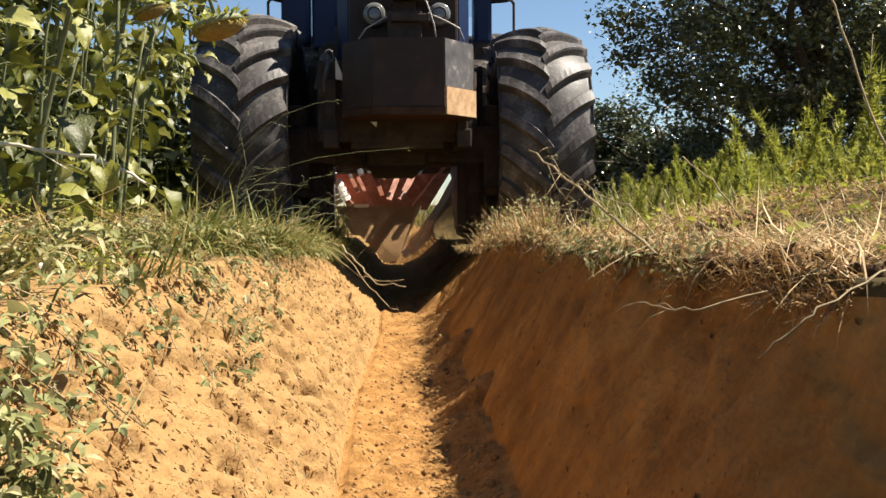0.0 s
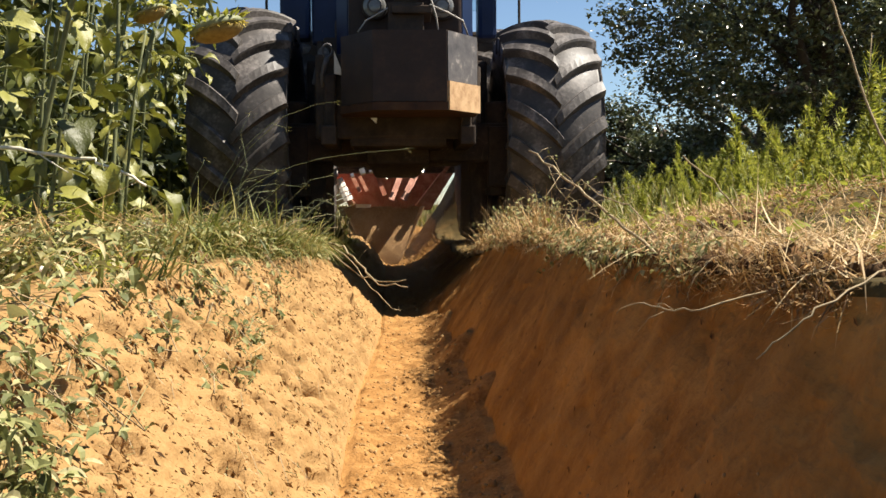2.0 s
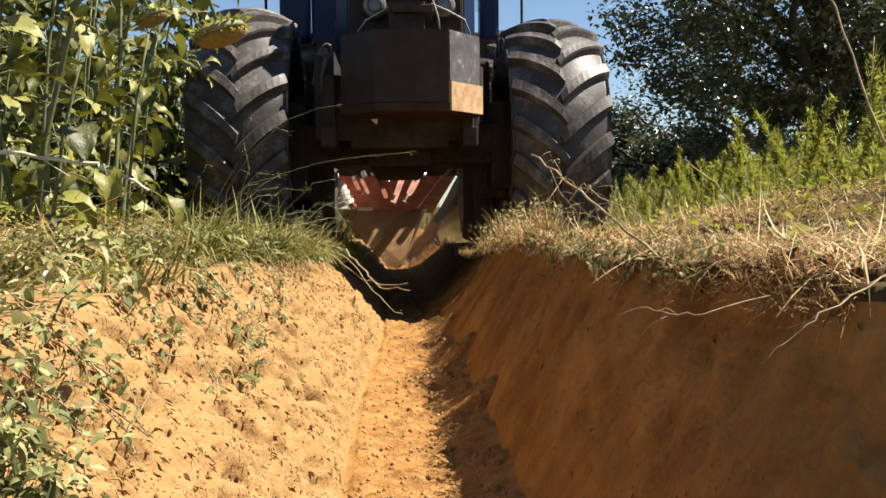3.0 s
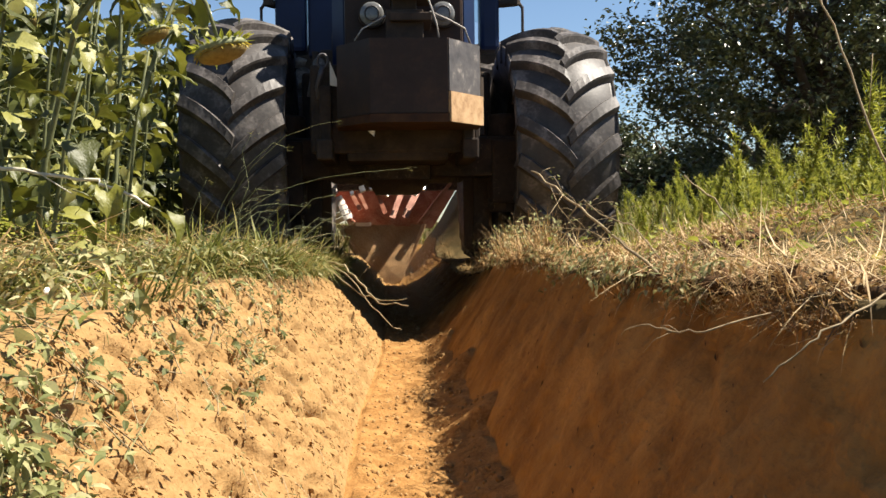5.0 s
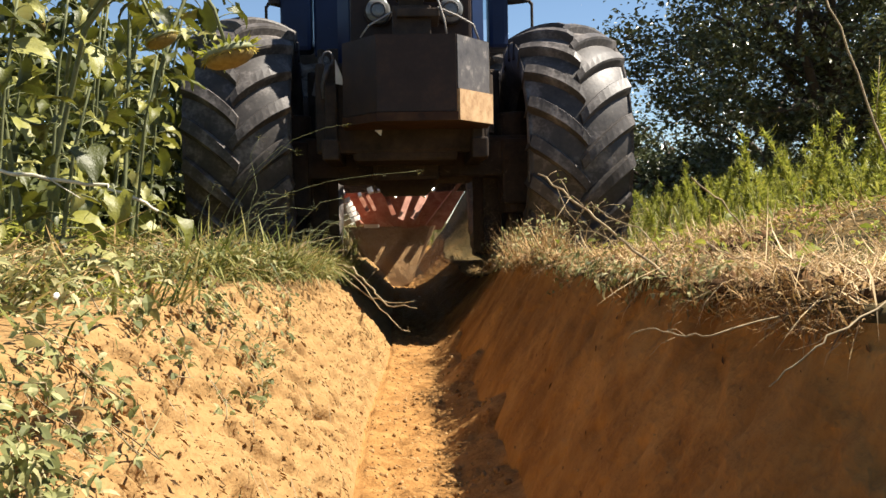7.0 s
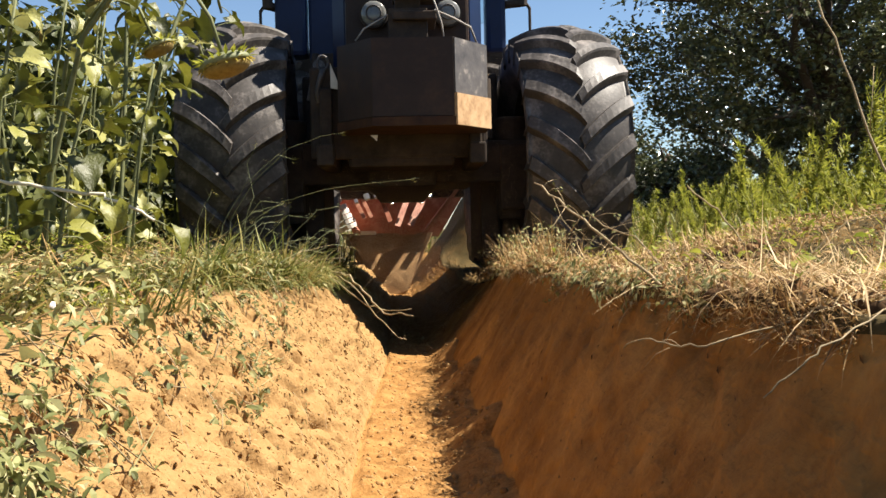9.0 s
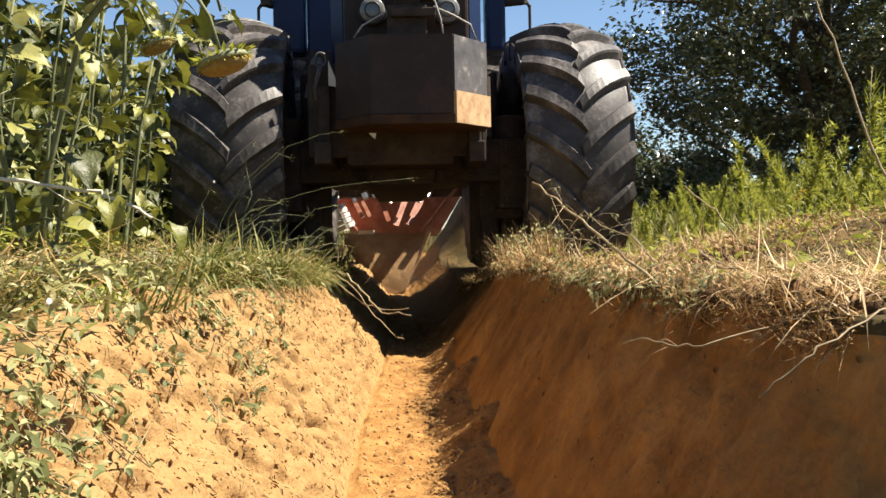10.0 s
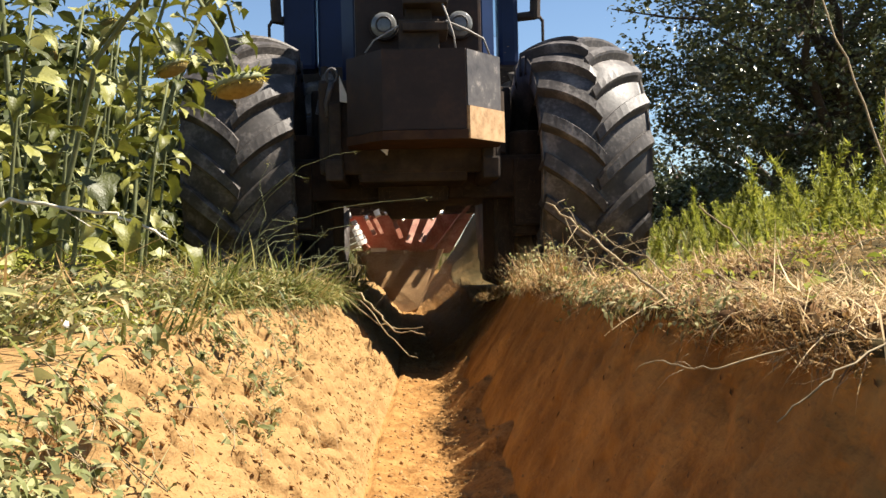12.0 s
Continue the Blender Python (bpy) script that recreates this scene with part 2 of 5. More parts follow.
# ---- the ground with its trench ----
def bank(y):
    """Heights of the left and right lips, their distances from the trench's centre line."""
    zl = 0.05 + 0.19 * (1 - smooth(2.2, 5.8, y))
    zr = 0.03 + 0.23 * (1 - smooth(3.0, 6.4, y)) + 0.025 * (1 - smooth(1.1, 2.0, y))
    xl = -0.40 - 0.08 * (1 - smooth(1.6, 4.0, y))
    xr = 0.385 + 0.035 * (1 - smooth(0.9, 2.0, y))
    return zl, zr, xl, xr


FLOOR_Z = -0.23
LOBES = ((2.62, 0.13, 0.085), (3.5, 0.20, 0.085), (4.35, 0.25, 0.06), (5.3, 0.3, 0.07))  # slumped heaps against the shaded wall: place, half length, height


def slump(y):
    """Height of the loose soil that has slid down against the shaded wall."""
    h = 0.012 + 0.010 * (vnoise(y * 5.0, y * 0 + 7, 35) + 1) + 0.006 * (vnoise(y * 17.0, y * 0 + 3, 36) + 1)
    for c, w, a in LOBES:
        d = (y - c) / w
        h = h + a * np.where(d < 0, np.exp(-(d * 2.2) ** 4), np.exp(-d ** 2))  # steep towards the trench's end
    return h



def ground_height(x, y):
    """The surface outside the trench, on arrays."""
    x, y = np.asarray(x, float), np.asarray(y, float)
    zl, zr, xl, xr = bank(y)
    near = 1 - smooth(9.0, 16.0, np.abs(y))
    left = zl * (1 - 0.75 * smooth(0.5, 3.5, xl - x))
    right = zr * (1 - 0.75 * smooth(0.3, 3.0, x - xr))
    z = np.where(x < 0, left, right) * near
    z = z + 0.13 * smooth(0.15, 0.8, x - xr) * smooth(1.6, 2.4, y) * (1 - smooth(3.1, 4.2, y))  # the field climbs away from the trench
    z = z + 0.26 * smooth(1.3, 2.5, x) * smooth(2.6, 4.0, y) * (1 - smooth(9.0, 16.0, y))
    z = z + 0.85 * np.exp(-((x - 0.92) / 0.42) ** 2) * smooth(9.8, 10.6, y) * (1 - smooth(12.2, 13.8, y))  # spoil heap behind the machine
    z = z + 0.03 * vnoise(x * 0.9 + 7, y * 0.9, 3) + 0.012 * vnoise(x * 4, y * 4, 5) + 0.006 * vnoise(x * 13, y * 13, 6)
    return z


def cover_index(ys, row):
    """Material numbers face by face; dark turf over the unseen ramp cuts bounced light."""
    index = np.tile(row, (len(ys) - 1, 1))
    index[ys[:-1] < 0.66] = 1
    return index.reshape(-1)


def build_ground():
    ys = np.concatenate([[-300, -120, -50, -20, -8, -4, -2], np.arange(-1.2, 0.7, 0.1), np.arange(0.7, 2.6, 0.011), np.arange(2.6, 4.2, 0.02), np.arange(4.2, 7.0, 0.045), np.arange(7.0, 14.0, 0.15), [14.5, 15.5, 17, 20, 25, 32, 42, 60, 100, 200, 400, 900]])
    out = np.concatenate([np.arange(0.02, 0.5, 0.03), np.arange(0.5, 2.0, 0.08), np.arange(2.0, 6, 0.3), [6.5, 8, 10, 13, 18, 25, 40, 80, 200, 500, 900]])
    wl, fl = np.linspace(0, 1, 62), np.linspace(-1, 1, 30)
    nl, nw, nf = len(out), len(wl), len(fl) - 2
    cols = {"left": (nl, nl + nw), "floor": (nl + nw, nl + nw + nf), "right": (nl + nw + nf, nl + 2 * nw + nf)}
    V = np.zeros((len(ys), 2 * nl + 2 * nw + nf, 3))
    for i, y in enumerate(ys):
        zl, zr, xl, xr = [float(a) for a in bank(y)]
        open_ = float(1 - smooth(12.5, 14.0, np.array(y)))  # the trench runs out behind the machine
        fz = FLOOR_Z * open_ if y > 12 else FLOOR_Z + 0.43 * float(1 - smooth(-0.1, 1.3, np.array(y)))  # ramp added out of view, cutting light bounced along the trench
        xl_w = xl + 0.03 * float(vnoise(np.array(y * 1.3), np.array(0.5), 11)) + 0.018 * float(vnoise(np.array(y * 5.0), np.array(0.5), 12)) + 0.008 * float(vnoise(np.array(y * 15.0), np.array(0.5), 15))
        xr_w = xr + 0.03 * float(vnoise(np.array(y * 1.5), np.array(0.5), 13)) + 0.022 * float(vnoise(np.array(y * 6.0), np.array(0.5), 14)) + 0.010 * float(vnoise(np.array(y * 17.0), np.array(0.5), 16))
        gl = float(ground_height(xl_w, y)) if open_ > 0 else 0.0
        gr = float(ground_height(xr_w, y))
        x_out_l = (xl_w - out)[::-1]
        row = []
        row.append(np.stack([x_out_l, np.full_like(out, y), ground_height(x_out_l, y)], -1))
        # left wall, lip to floor, slightly hollow, with a rounded lip
        s = wl
        ex, ez = -0.20 + 0.06 * float(smooth(2.4, 4.6, np.array(y))), fz
        fr = 0.13
        up = min(1.0, (fz - FLOOR_Z) / 0.47) if y < 2 else 0.0  # the ramp fills the cut from below, the walls keep their slope
        ex, fr = ex + (xl_w - ex) * up, fr + (xr_w - fr) * up
        x = xl_w + (ex - xl_w) * (s ** 0.92)
        z = gl + (ez - gl) * (0.9 * s + 0.1 * s ** 2.2) * (1 - 0.10 * np.exp(-(s / 0.08) ** 2))
        rough = 0.012 * vnoise(np.full_like(s, y * 7), s * 4, 21) + 0.007 * vnoise(np.full_like(s, y * 22) - s * 9, s * 9, 22) + 0.004 * vnoise(np.full_like(s, y * 50) - s * 20, s * 22, 23)
        fade = np.clip(np.minimum(s, 1 - s) * 8, 0, 1)
        yy = np.full_like(s, y)
        slant = yy * 30 - s * 17  # scrape marks fall obliquely across the cut face
        rough = rough + 0.007 * vnoise(slant, s * 9 + yy * 5, 25) + 0.0055 * vnoise(slant * 2.1, s * 20 + yy * 7, 26)
        crumbly = np.clip(vnoise(yy * 26, s * 15, 27) - 0.35, 0, 1) * 0.012 * (1 - 0.6 * s)
        pits = np.clip(vnoise(slant * 0.7, s * 7, 24) - 0.45, 0, 1) * 0.045 + np.clip(vnoise(slant * 1.25, s * 13 + yy * 6, 28) - 0.25, 0, 1) * 0.026 - crumbly
        crest = (1 - smooth(0.25, 0.6, s)) * (1 - smooth(2.2, 3.2, np.full_like(s, y)))
        pits = pits + crest * (np.clip(vnoise(yy * 17 + s * 6, s * 13, 64) - 0.25, 0, 1) * 0.03 + np.clip(vnoise(slant * 1.3, s * 26, 65) - 0.3, 0, 1) * 0.018 - 0.014 * vnoise(yy * 9, s * 8, 66))
        row.append(np.stack([x + (rough - pits) * fade * 0.8, np.full_like(s, y), z + (rough - pits) * fade * 0.6], -1))
        wave = 0.010 * float(vnoise(np.array(y * 2.0), np.array(1.5), 34))
        he = float(slump(np.array(float(y)))) * open_
        fx = ex + (fr - ex) * (fl + 1) / 2 + wave
        fzz = fz + 0.014 * np.abs(fl) ** 3 + 0.010 * vnoise(fx * 18, np.full_like(fx, y * 14), 31) + 0.008 * vnoise(fx * 45, np.full_like(fx, y * 40), 32) + 0.004 * vnoise(fx * 90, np.full_like(fx, y * 80), 37)
        heap = he * smooth(0.35, 1.0, fl)
        row.append(np.stack([fx + 0.55 * heap * (fl > 0.3), np.full_like(fx, y), fzz + heap], -1)[1:-1])
        s = wl[::-1]
        ezr = ez + 0.014 + he
        xb = fr + 0.55 * he + wave + 0.004
        x = xr_w + (xb - xr_w) * (s ** 1.1)
        z = gr + (ezr - gr) * (0.95 * s + 0.05 * s ** 2) * (1 - 0.06 * np.exp(-(s / 0.06) ** 2))
        rough = 0.012 * vnoise(np.full_like(s, y * 3), s * 3, 41) + 0.006 * vnoise(np.full_like(s, y * 16) + s * 14, s * 3, 42) + 0.0025 * vnoise(np.full_like(s, y * 45), s * 16, 43)
        fade = np.clip(np.minimum(s, 1 - s) * 14, 0, 1)
        fall = y - 0.30 * s  # smears run down and back along the cut
        gouge = np.clip(vnoise(fall * 16, s * 5, 44) - 0.45, 0, 1) * 0.026 + np.clip(vnoise(fall * 34, s * 11, 45) - 0.45, 0, 1) * 0.014
        rough = 0.7 * rough + 0.003 * vnoise(fall * 11, s * 2.2, 46)
        row.append(np.stack([x - (rough - gouge) * fade * 0.8, np.full_like(s, y), z + rough * fade * 0.4], -1))
        row.append(np.stack([xr_w + out, np.full_like(out, y), ground_height(xr_w + out, y)], -1))
        V[i] = np.concatenate(row)
    n, k = V.shape[:2]
    idx = np.arange(n * k).reshape(n, k)
    F = np.stack([idx[:-1, :-1], idx[:-1, 1:], idx[1:, 1:], idx[1:, :-1]], -1).reshape(-1, 4)
    me = link_mesh("ground", V.reshape(-1, 3), F.tolist(), [SOIL, TURF, LOOSE, CRUMBLY], smooth=True, index=cover_index(ys, [1 if (c < nl - 6 or c > k - nl - 5) else 2 if nl + nw - 2 <= c < nl + nw + nf else 3 if c < nl + nw - 2 else 0 for c in range(k - 1)]))
    return tagged(new("ground", me), "sandy ochre clay field ground cut by a trench", "ground", kind="structure"), V, ys, cols


ground, TRENCH_V, TRENCH_Y, TRENCH_COLS = build_ground()


# ---- tractor ----
def carcass_mesh(R, W, lug_h):
    """The tyre's body; the axle along x, the front towards -y."""
    rim_r = R * 0.56
    prof = []
    for k in range(25):
        s = -1 + 2 * k / 24
        prof.append((s * W / 2, R - lug_h - 0.105 * R * abs(s) ** 2.1))
    side = [(W / 2 * 1.02, R * 0.86), (W / 2 * 1.03, R * 0.78), (W / 2 * 0.98, R * 0.68), (W / 2 * 0.82, R * 0.59), (W / 2 * 0.72, rim_r)]
    full = [(-x, r) for x, r in side[::-1]] + prof + side
    seg = 72
    v, f = [], []
    for i in range(seg):
        a = 2 * math.pi * i / seg
        for x, r in full:
            v.append((x, -r * math.cos(a), r * math.sin(a)))
    k = len(full)
    for i in range(seg):
        j = (i + 1) % seg
        for q in range(k - 1):
            f.append((i * k + q, i * k + q + 1, j * k + q + 1, j * k + q))
    return link_mesh("tyre", v, f, [RUBBER], smooth=True)


def lug_mesh(R, W, step, lug_h, side_):
    """One slanted lug from the tyre's middle to its shoulder, worn round at the edges."""
    v, f = [], []
    N = 10
    section = ((-1.3, 0.0), (-1.0, 0.8), (-0.8, 1.0), (0.8, 1.0), (1.0, 0.8), (1.3, 0.0))
    M = len(section)
    for q in range(N):
        u = q / (N - 1)
        s = side_ * (-0.06 + 1.07 * u)
        ang = step * 1.085 * u ** 0.85
        base = R - lug_h - 0.105 * R * min(1, abs(s)) ** 2.1 - 0.012
        top = base + 0.012 + lug_h * (0.8 if q == 0 else 1.0)
        if abs(s) > 0.98:
            base -= 0.09 * R
        wid = 0.030 + 0.016 * u
        da, ds = wid * 0.86 / R, wid * 0.45 / (W / 2)
        for dw, hh in section:
            rr = base + (top - base) * hh
            aa, ss = ang + dw * da, s - side_ * dw * ds * 0.5
            v.append((ss * W / 2, -rr * math.cos(aa), rr * math.sin(aa)))
    for q in range(N - 1):
        for e in range(M - 1):
            f.append((q * M + e, q * M + e + 1, q * M + M + e + 1, q * M + M + e))
    f.append(tuple(range(M)))
    f.append(tuple(range(N * M - 1, (N - 1) * M - 1, -1)))
    return link_mesh("lug", v, f, [RUBBER])


def wheel(name, R, W, lugs, lug_h, parent, m, label, spin0=0.0):
    w = part(name, carcass_mesh(R, W, lug_h), None, parent, label, m)
    step = 2 * math.pi / lugs
    for side_ in (-1, 1):
        lm = lug_mesh(R, W, step, lug_h, side_)
        for i in range(lugs):
            a = i * step + (step / 2 if side_ > 0 else 0) + spin0
            part("lug", lm, None, w, m=pose(0, 0, 0, -math.degrees(a), 0, 0))
    bm = bmesh.new()
    r = R * 0.56
    bmesh.ops.create_cone(bm, cap_ends=False, segments=40, radius1=r, radius2=r, depth=W * 0.72, matrix=pose(0, 0, 0, 0, 90, 0))
    bmesh.ops.create_cone(bm, cap_ends=True, segments=40, radius1=r * 0.98, radius2=r * 0.7, depth=0.08, matrix=pose(0, 0, 0, 0, 90, 0))
    part("rim", bm, DARKSTEEL, w, "dark steel rim")
    bm = bmesh.new()
    rod(bm, (-0.16, 0, 0), (0.16, 0, 0), R * 0.22, seg=24)
    part("hub", bm, DARKSTEEL, w)
    return w


FRONT_R, FRONT_W = 0.725, 0.51
WHEELS = {}


def build_tractor():
    t = tagged(new("tractor"), "dark blue tractor with a black front weight straddling the trench", "tractor")
    for side, nm in ((-1, "l"), (1, "r")):
        WHEELS[nm] = wheel("front_wheel", FRONT_R, FRONT_W, 20, 0.042, t, pose(side * 0.845, 0, 0.73), "large dusty front tyre with slanted lugs", 0.232 if side > 0 else 0.014)
        WHEELS["b" + nm] = wheel("rear_wheel", 0.93, 0.60, 21, 0.05, t, pose(side * 0.86, 2.75, 0.92), "taller dusty rear tyre with slanted lugs", 0.2)
    # front weight: a chamfered block with a proud lower plate
    o = [(-0.29, -0.55), (-0.29, -0.78), (-0.125, -1.0), (0.235, -1.0), (0.40, -0.78), (0.40, -0.55)]
    weight = part("front_weight", prism(bmesh.new(), o, 0.853, 1.20), BLACK, t, "black painted steel ballast block with rusty edge", bevel=0.006)
    bm = bmesh.new()
    prism(bm, [(-0.295, -0.60), (-0.295, -0.785), (-0.128, -1.006), (0.238, -1.006), (0.405, -0.785), (0.405, -0.60)], 0.81, 0.85)
    part("bottom_plate", bm, RUST, weight, "rusty bottom plate", bevel=0.004)
    d = Vector((0.165, 0.22, 0)).normalized()
    nrm = Vector((0.8, -0.6, 0))

    def chamfer_plate(z0, z1, th, a, b, m_):
        bm = bmesh.new()
        p0, p1 = Vector((0.235, -1.0, 0)) + d * a, Vector((0.235, -1.0, 0)) + d * b
        prism(bm, [(p0 + nrm * -0.01)[:2], (p1 + nrm * -0.01)[:2], (p1 + nrm * th)[:2], (p0 + nrm * th)[:2]], z0, z1)
        return bm
    part("side_plate", chamfer_plate(0.955, 1.197, 0.006, 0.006, 0.272, 0), GREYPAINT, weight, "scratched grey chamfer plate", bevel=0.002)
    part("corner_plate", chamfer_plate(0.812, 0.952, 0.016, 0.004, 0.285, 0), SANDPAINT, weight, "scuffed ochre lower corner plate", bevel=0.004)
    # hitch head, rope and pins over the weight
    bm = bmesh.new()
    box(bm, -0.05, -0.86, 1.20, 0.13, -0.62, 1.36)
    box(bm, -0.03, -0.90, 1.30, 0.17, -0.64, 1.34)
    box(bm, -0.03, -0.90, 1.42, 0.17, -0.64, 1.46)
    box(bm, -0.02, -0.80, 1.34, 0.10, -0.66, 1.62)
    part("hitch_head", bm, DARKSTEEL, t, bevel=0.006)
    v, f = tube([(0.14, -0.88, 1.44), (0.165, -0.92, 1.36), (0.19, -0.92, 1.28), (0.20, -0.92, 1.21)], 0.0042, 0.0042, 6)
    v2, f2 = tube([(0.16, -0.9, 1.34), (0.25, -0.86, 1.31), (0.33, -0.8, 1.28), (0.36, -0.78, 1.205)], 0.005, 0.005, 6)
    v3, f3 = tube([(-0.05, -0.86, 1.33), (-0.16, -0.85, 1.27), (-0.20, -0.85, 1.215)], 0.004, 0.004, 6)
    for rv, rf in ((v, f), (v2, f2), (v3, f3)):
        part("rope", link_mesh("rope", rv, rf, [ROPE], smooth=True), None, t, "pale rope hung over the weight")
    # clevis and link beside the weight
    ring = [(-0.37 + 0.026 * math.cos(a), -0.60, 1.16 + 0.034 * math.sin(a)) for a in np.linspace(0, 2 * math.pi, 18)]
    part("clevis", link_mesh("clevis", *tube(ring, 0.007, 0.007, 6), [GREYPAINT], smooth=True), None, t, "worn steel clevis")
    link = [(-0.37, -0.60, 1.13), (-0.385, -0.60, 1.08), (-0.40, -0.59, 1.03), (-0.395, -0.58, 0.97)]
    part("link", link_mesh("link", *tube(link, 0.014, 0.010, 7), [GREYPAINT], smooth=True), None, t, "grey hanging link")
    bm = bmesh.new()
    wd = [bm.verts.new(p) for p in ((-0.335, -0.60, 1.16), (-0.335, -0.60, 1.04), (-0.285, -0.60, 1.03), (-0.335, -0.59, 1.16), (-0.335, -0.59, 1.04), (-0.285, -0.59, 1.03))]
    for q in ((0, 1, 2), (5, 4, 3), (0, 3, 4, 1), (1, 4, 5, 2), (2, 5, 3, 0)):
        bm.faces.new([wd[i] for i in q])
    part("bracket", bm, WHITE, t, "pale painted bracket")
    # bonnet
    o = [(-0.31, 1.3), (-0.31, -0.42), (-0.25, -0.50), (0.37, -0.50), (0.43, -0.42), (0.43, 1.3)]
    o = [(x - 0.02, y) for x, y in o]
    part("bonnet", prism(bmesh.new(), o, 1.12, 1.76), BLUE, t, "blue bonnet side panels", bevel=0.02)
    bm = bmesh.new()
    box(bm, -0.26, -0.56, 1.22, 0.34, -0.50, 1.74)
    part("grille", bm, BLACK, t, "black radiator grille", bevel=0.015)
    for x in (-0.12, 0.236):
        bm = bmesh.new()
        rod(bm, (x, -0.605, 1.393), (x, -0.55, 1.393), 0.069, seg=28)
        hl = part("headlight", bm, DARKSTEEL, t, "round work lamp")
        bm = bmesh.new()
        bmesh.ops.create_uvsphere(bm, u_segments=24, v_segments=10, radius=0.061, matrix=Matrix.Translation((x, -0.604, 1.393)) @ Matrix.Diagonal((1, 0.28, 1, 1)))
        part("lens", bm, LAMPGLASS, hl, "pale lamp lens", smooth=True)
        v, f = tube([(x + 0.036 * math.cos(a), -0.621, 1.393 + 0.036 * math.sin(a)) for a in np.linspace(0, 2 * math.pi, 20)], 0.004, 0.004, 6)
        part("ring", link_mesh("ring", v, f, [GREYPAINT]), None, hl)
    # chassis, axle, hitch arms
    bm = bmesh.new()
    box(bm, -0.26, -0.55, 0.66, 0.26, 3.0, 1.12)
    box(bm, -0.18, -0.2, 0.58, 0.18, 2.6, 0.68)
    box(bm, -0.44, -0.56, 0.70, 0.42, -0.50, 1.15)
    box(bm, -0.50, 1.0, 0.66, 0.50, 2.2, 1.5)
    part("chassis", bm, DARKSTEEL, t, bevel=0.02)
    bm = bmesh.new()
    hk = [bm.verts.new(p) for p in ((-0.142, -0.86, 0.785), (-0.108, -0.86, 0.785), (-0.113, -0.86, 0.758), (-0.142, -0.84, 0.785), (-0.108, -0.84, 0.785), (-0.113, -0.84, 0.758))]
    for q in ((0, 1, 2), (5, 4, 3), (0, 3, 4, 1), (1, 4, 5, 2), (2, 5, 3, 0)):
        bm.faces.new([hk[i] for i in q])
    part("hook", bm, WHITE, t, "small pale hook under the weight")
    bm = bmesh.new()
    box(bm, -0.78, -0.12, 0.60, 0.78, 0.12, 0.82)
    for sx in (-1, 1):
        rod(bm, (sx * 0.60, 0, 0.40), (sx * 0.60, 0, 0.95), 0.09, seg=16)
        box(bm, sx * 0.62 - 0.1, -0.14, 0.45, sx * 0.62 + 0.1, 0.14, 0.80)
    part("front_axle", bm, DARKSTEEL, t, "dusty front axle beam", bevel=0.015)
    # Boxes added between the axles to stop sun reaching the trench floor.
    for x0, x1 in ((-0.74, -0.50), (0.50, 0.74)):
        bm = bmesh.new()
        box(bm, x0, 0.85, 0.42, x1, 1.95, 1.18)
        part("fuel_tank", bm, DARKSTEEL, t, "dark box added between the axles to block sun", bevel=0.05)
    # Boxes added behind the front wheels to close a gap that sun came through.
    for sx in (-1, 1):
        bm = bmesh.new()
        box(bm, sx * 0.49 - 0.055, 0.16, 0.17, sx * 0.49 + 0.055, 1.0, 1.22)
        part("side_guard", bm, DARKSTEEL, t, "soiled dark block added behind the front wheel to stop sun", bevel=0.02)
    bm = bmesh.new()
    box(bm, -0.8, 2.6, 0.78, 0.8, 2.95, 1.06)
    part("rear_axle", bm, DARKSTEEL, t, bevel=0.02)
    for sx in (-1, 1):
        bm = bmesh.new()
        box(bm, sx * 0.36 - 0.04, -0.72, 0.66, sx * 0.36 + 0.04, 0.1, 0.76)
        box(bm, sx * 0.36 - 0.03, -0.60, 0.74, sx * 0.36 + 0.03, -0.46, 1.04)
        part("hitch_arm", bm, DARKSTEEL, t, bevel=0.01)
        bm = bmesh.new()
        rod(bm, (sx * 0.42, -0.42, 0.80), (sx * 0.42, -0.40, 1.10), 0.035, seg=14)
        rod(bm, (sx * 0.42, -0.41, 1.08), (sx * 0.42, -0.38, 1.24), 0.02, seg=12)
        part("lift_cylinder", bm, DARKSTEEL, t)
        bm = bmesh.new()
        rod(bm, (sx * 0.40, -0.47, 1.17), (sx * 0.40, -0.40, 1.17), 0.030, seg=14)
        rod(bm, (sx * 0.40 - 0.02, -0.46, 1.15), (sx * 0.40 - 0.05, -0.46, 1.00), 0.014, seg=8)
        part("pin", bm, STEEL if sx > 0 else GREYPAINT, t, "worn bright steel pin")
    # cab front with pillars, mirrors on their arms
    for x0, x1, px0, px1, rx, sx in ((-0.82, -0.61, -0.60, -0.41, -0.91, -1), (0.585, 0.72, 0.46, 0.50, 0.88, 1)):
        bm = bmesh.new()
        box(bm, x0, 1.25, 1.53, x1, 1.45, 2.75)
        part("cab_pillar", bm, BLUE, t, "dark blue cab pillar", bevel=0.03)
        bm = bmesh.new()
        box(bm, px0, 1.30, 1.50, px1, 1.42, 2.2)
        part("cab_panel", bm, BLUE, t, "blue lower cab panel", bevel=0.02)
        bm = bmesh.new()
        xo = x0 if sx < 0 else x1
        rod(bm, (xo, 1.3, 1.86), (rx - sx * 0.05, 1.25, 1.86), 0.03)
        rod(bm, (rx - sx * 0.05, 1.25, 1.84), (rx - sx * 0.04, 1.25, 2.1), 0.035)
        rod(bm, (rx - sx * 0.04, 1.25, 1.88), (rx, 1.25, 1.82), 0.011)
        rod(bm, (rx, 1.25, 1.83), (rx, 1.25, 1.62), 0.010)
        part("mirror_arm", bm, DARKSTEEL, t, "dark tubular mirror arm")
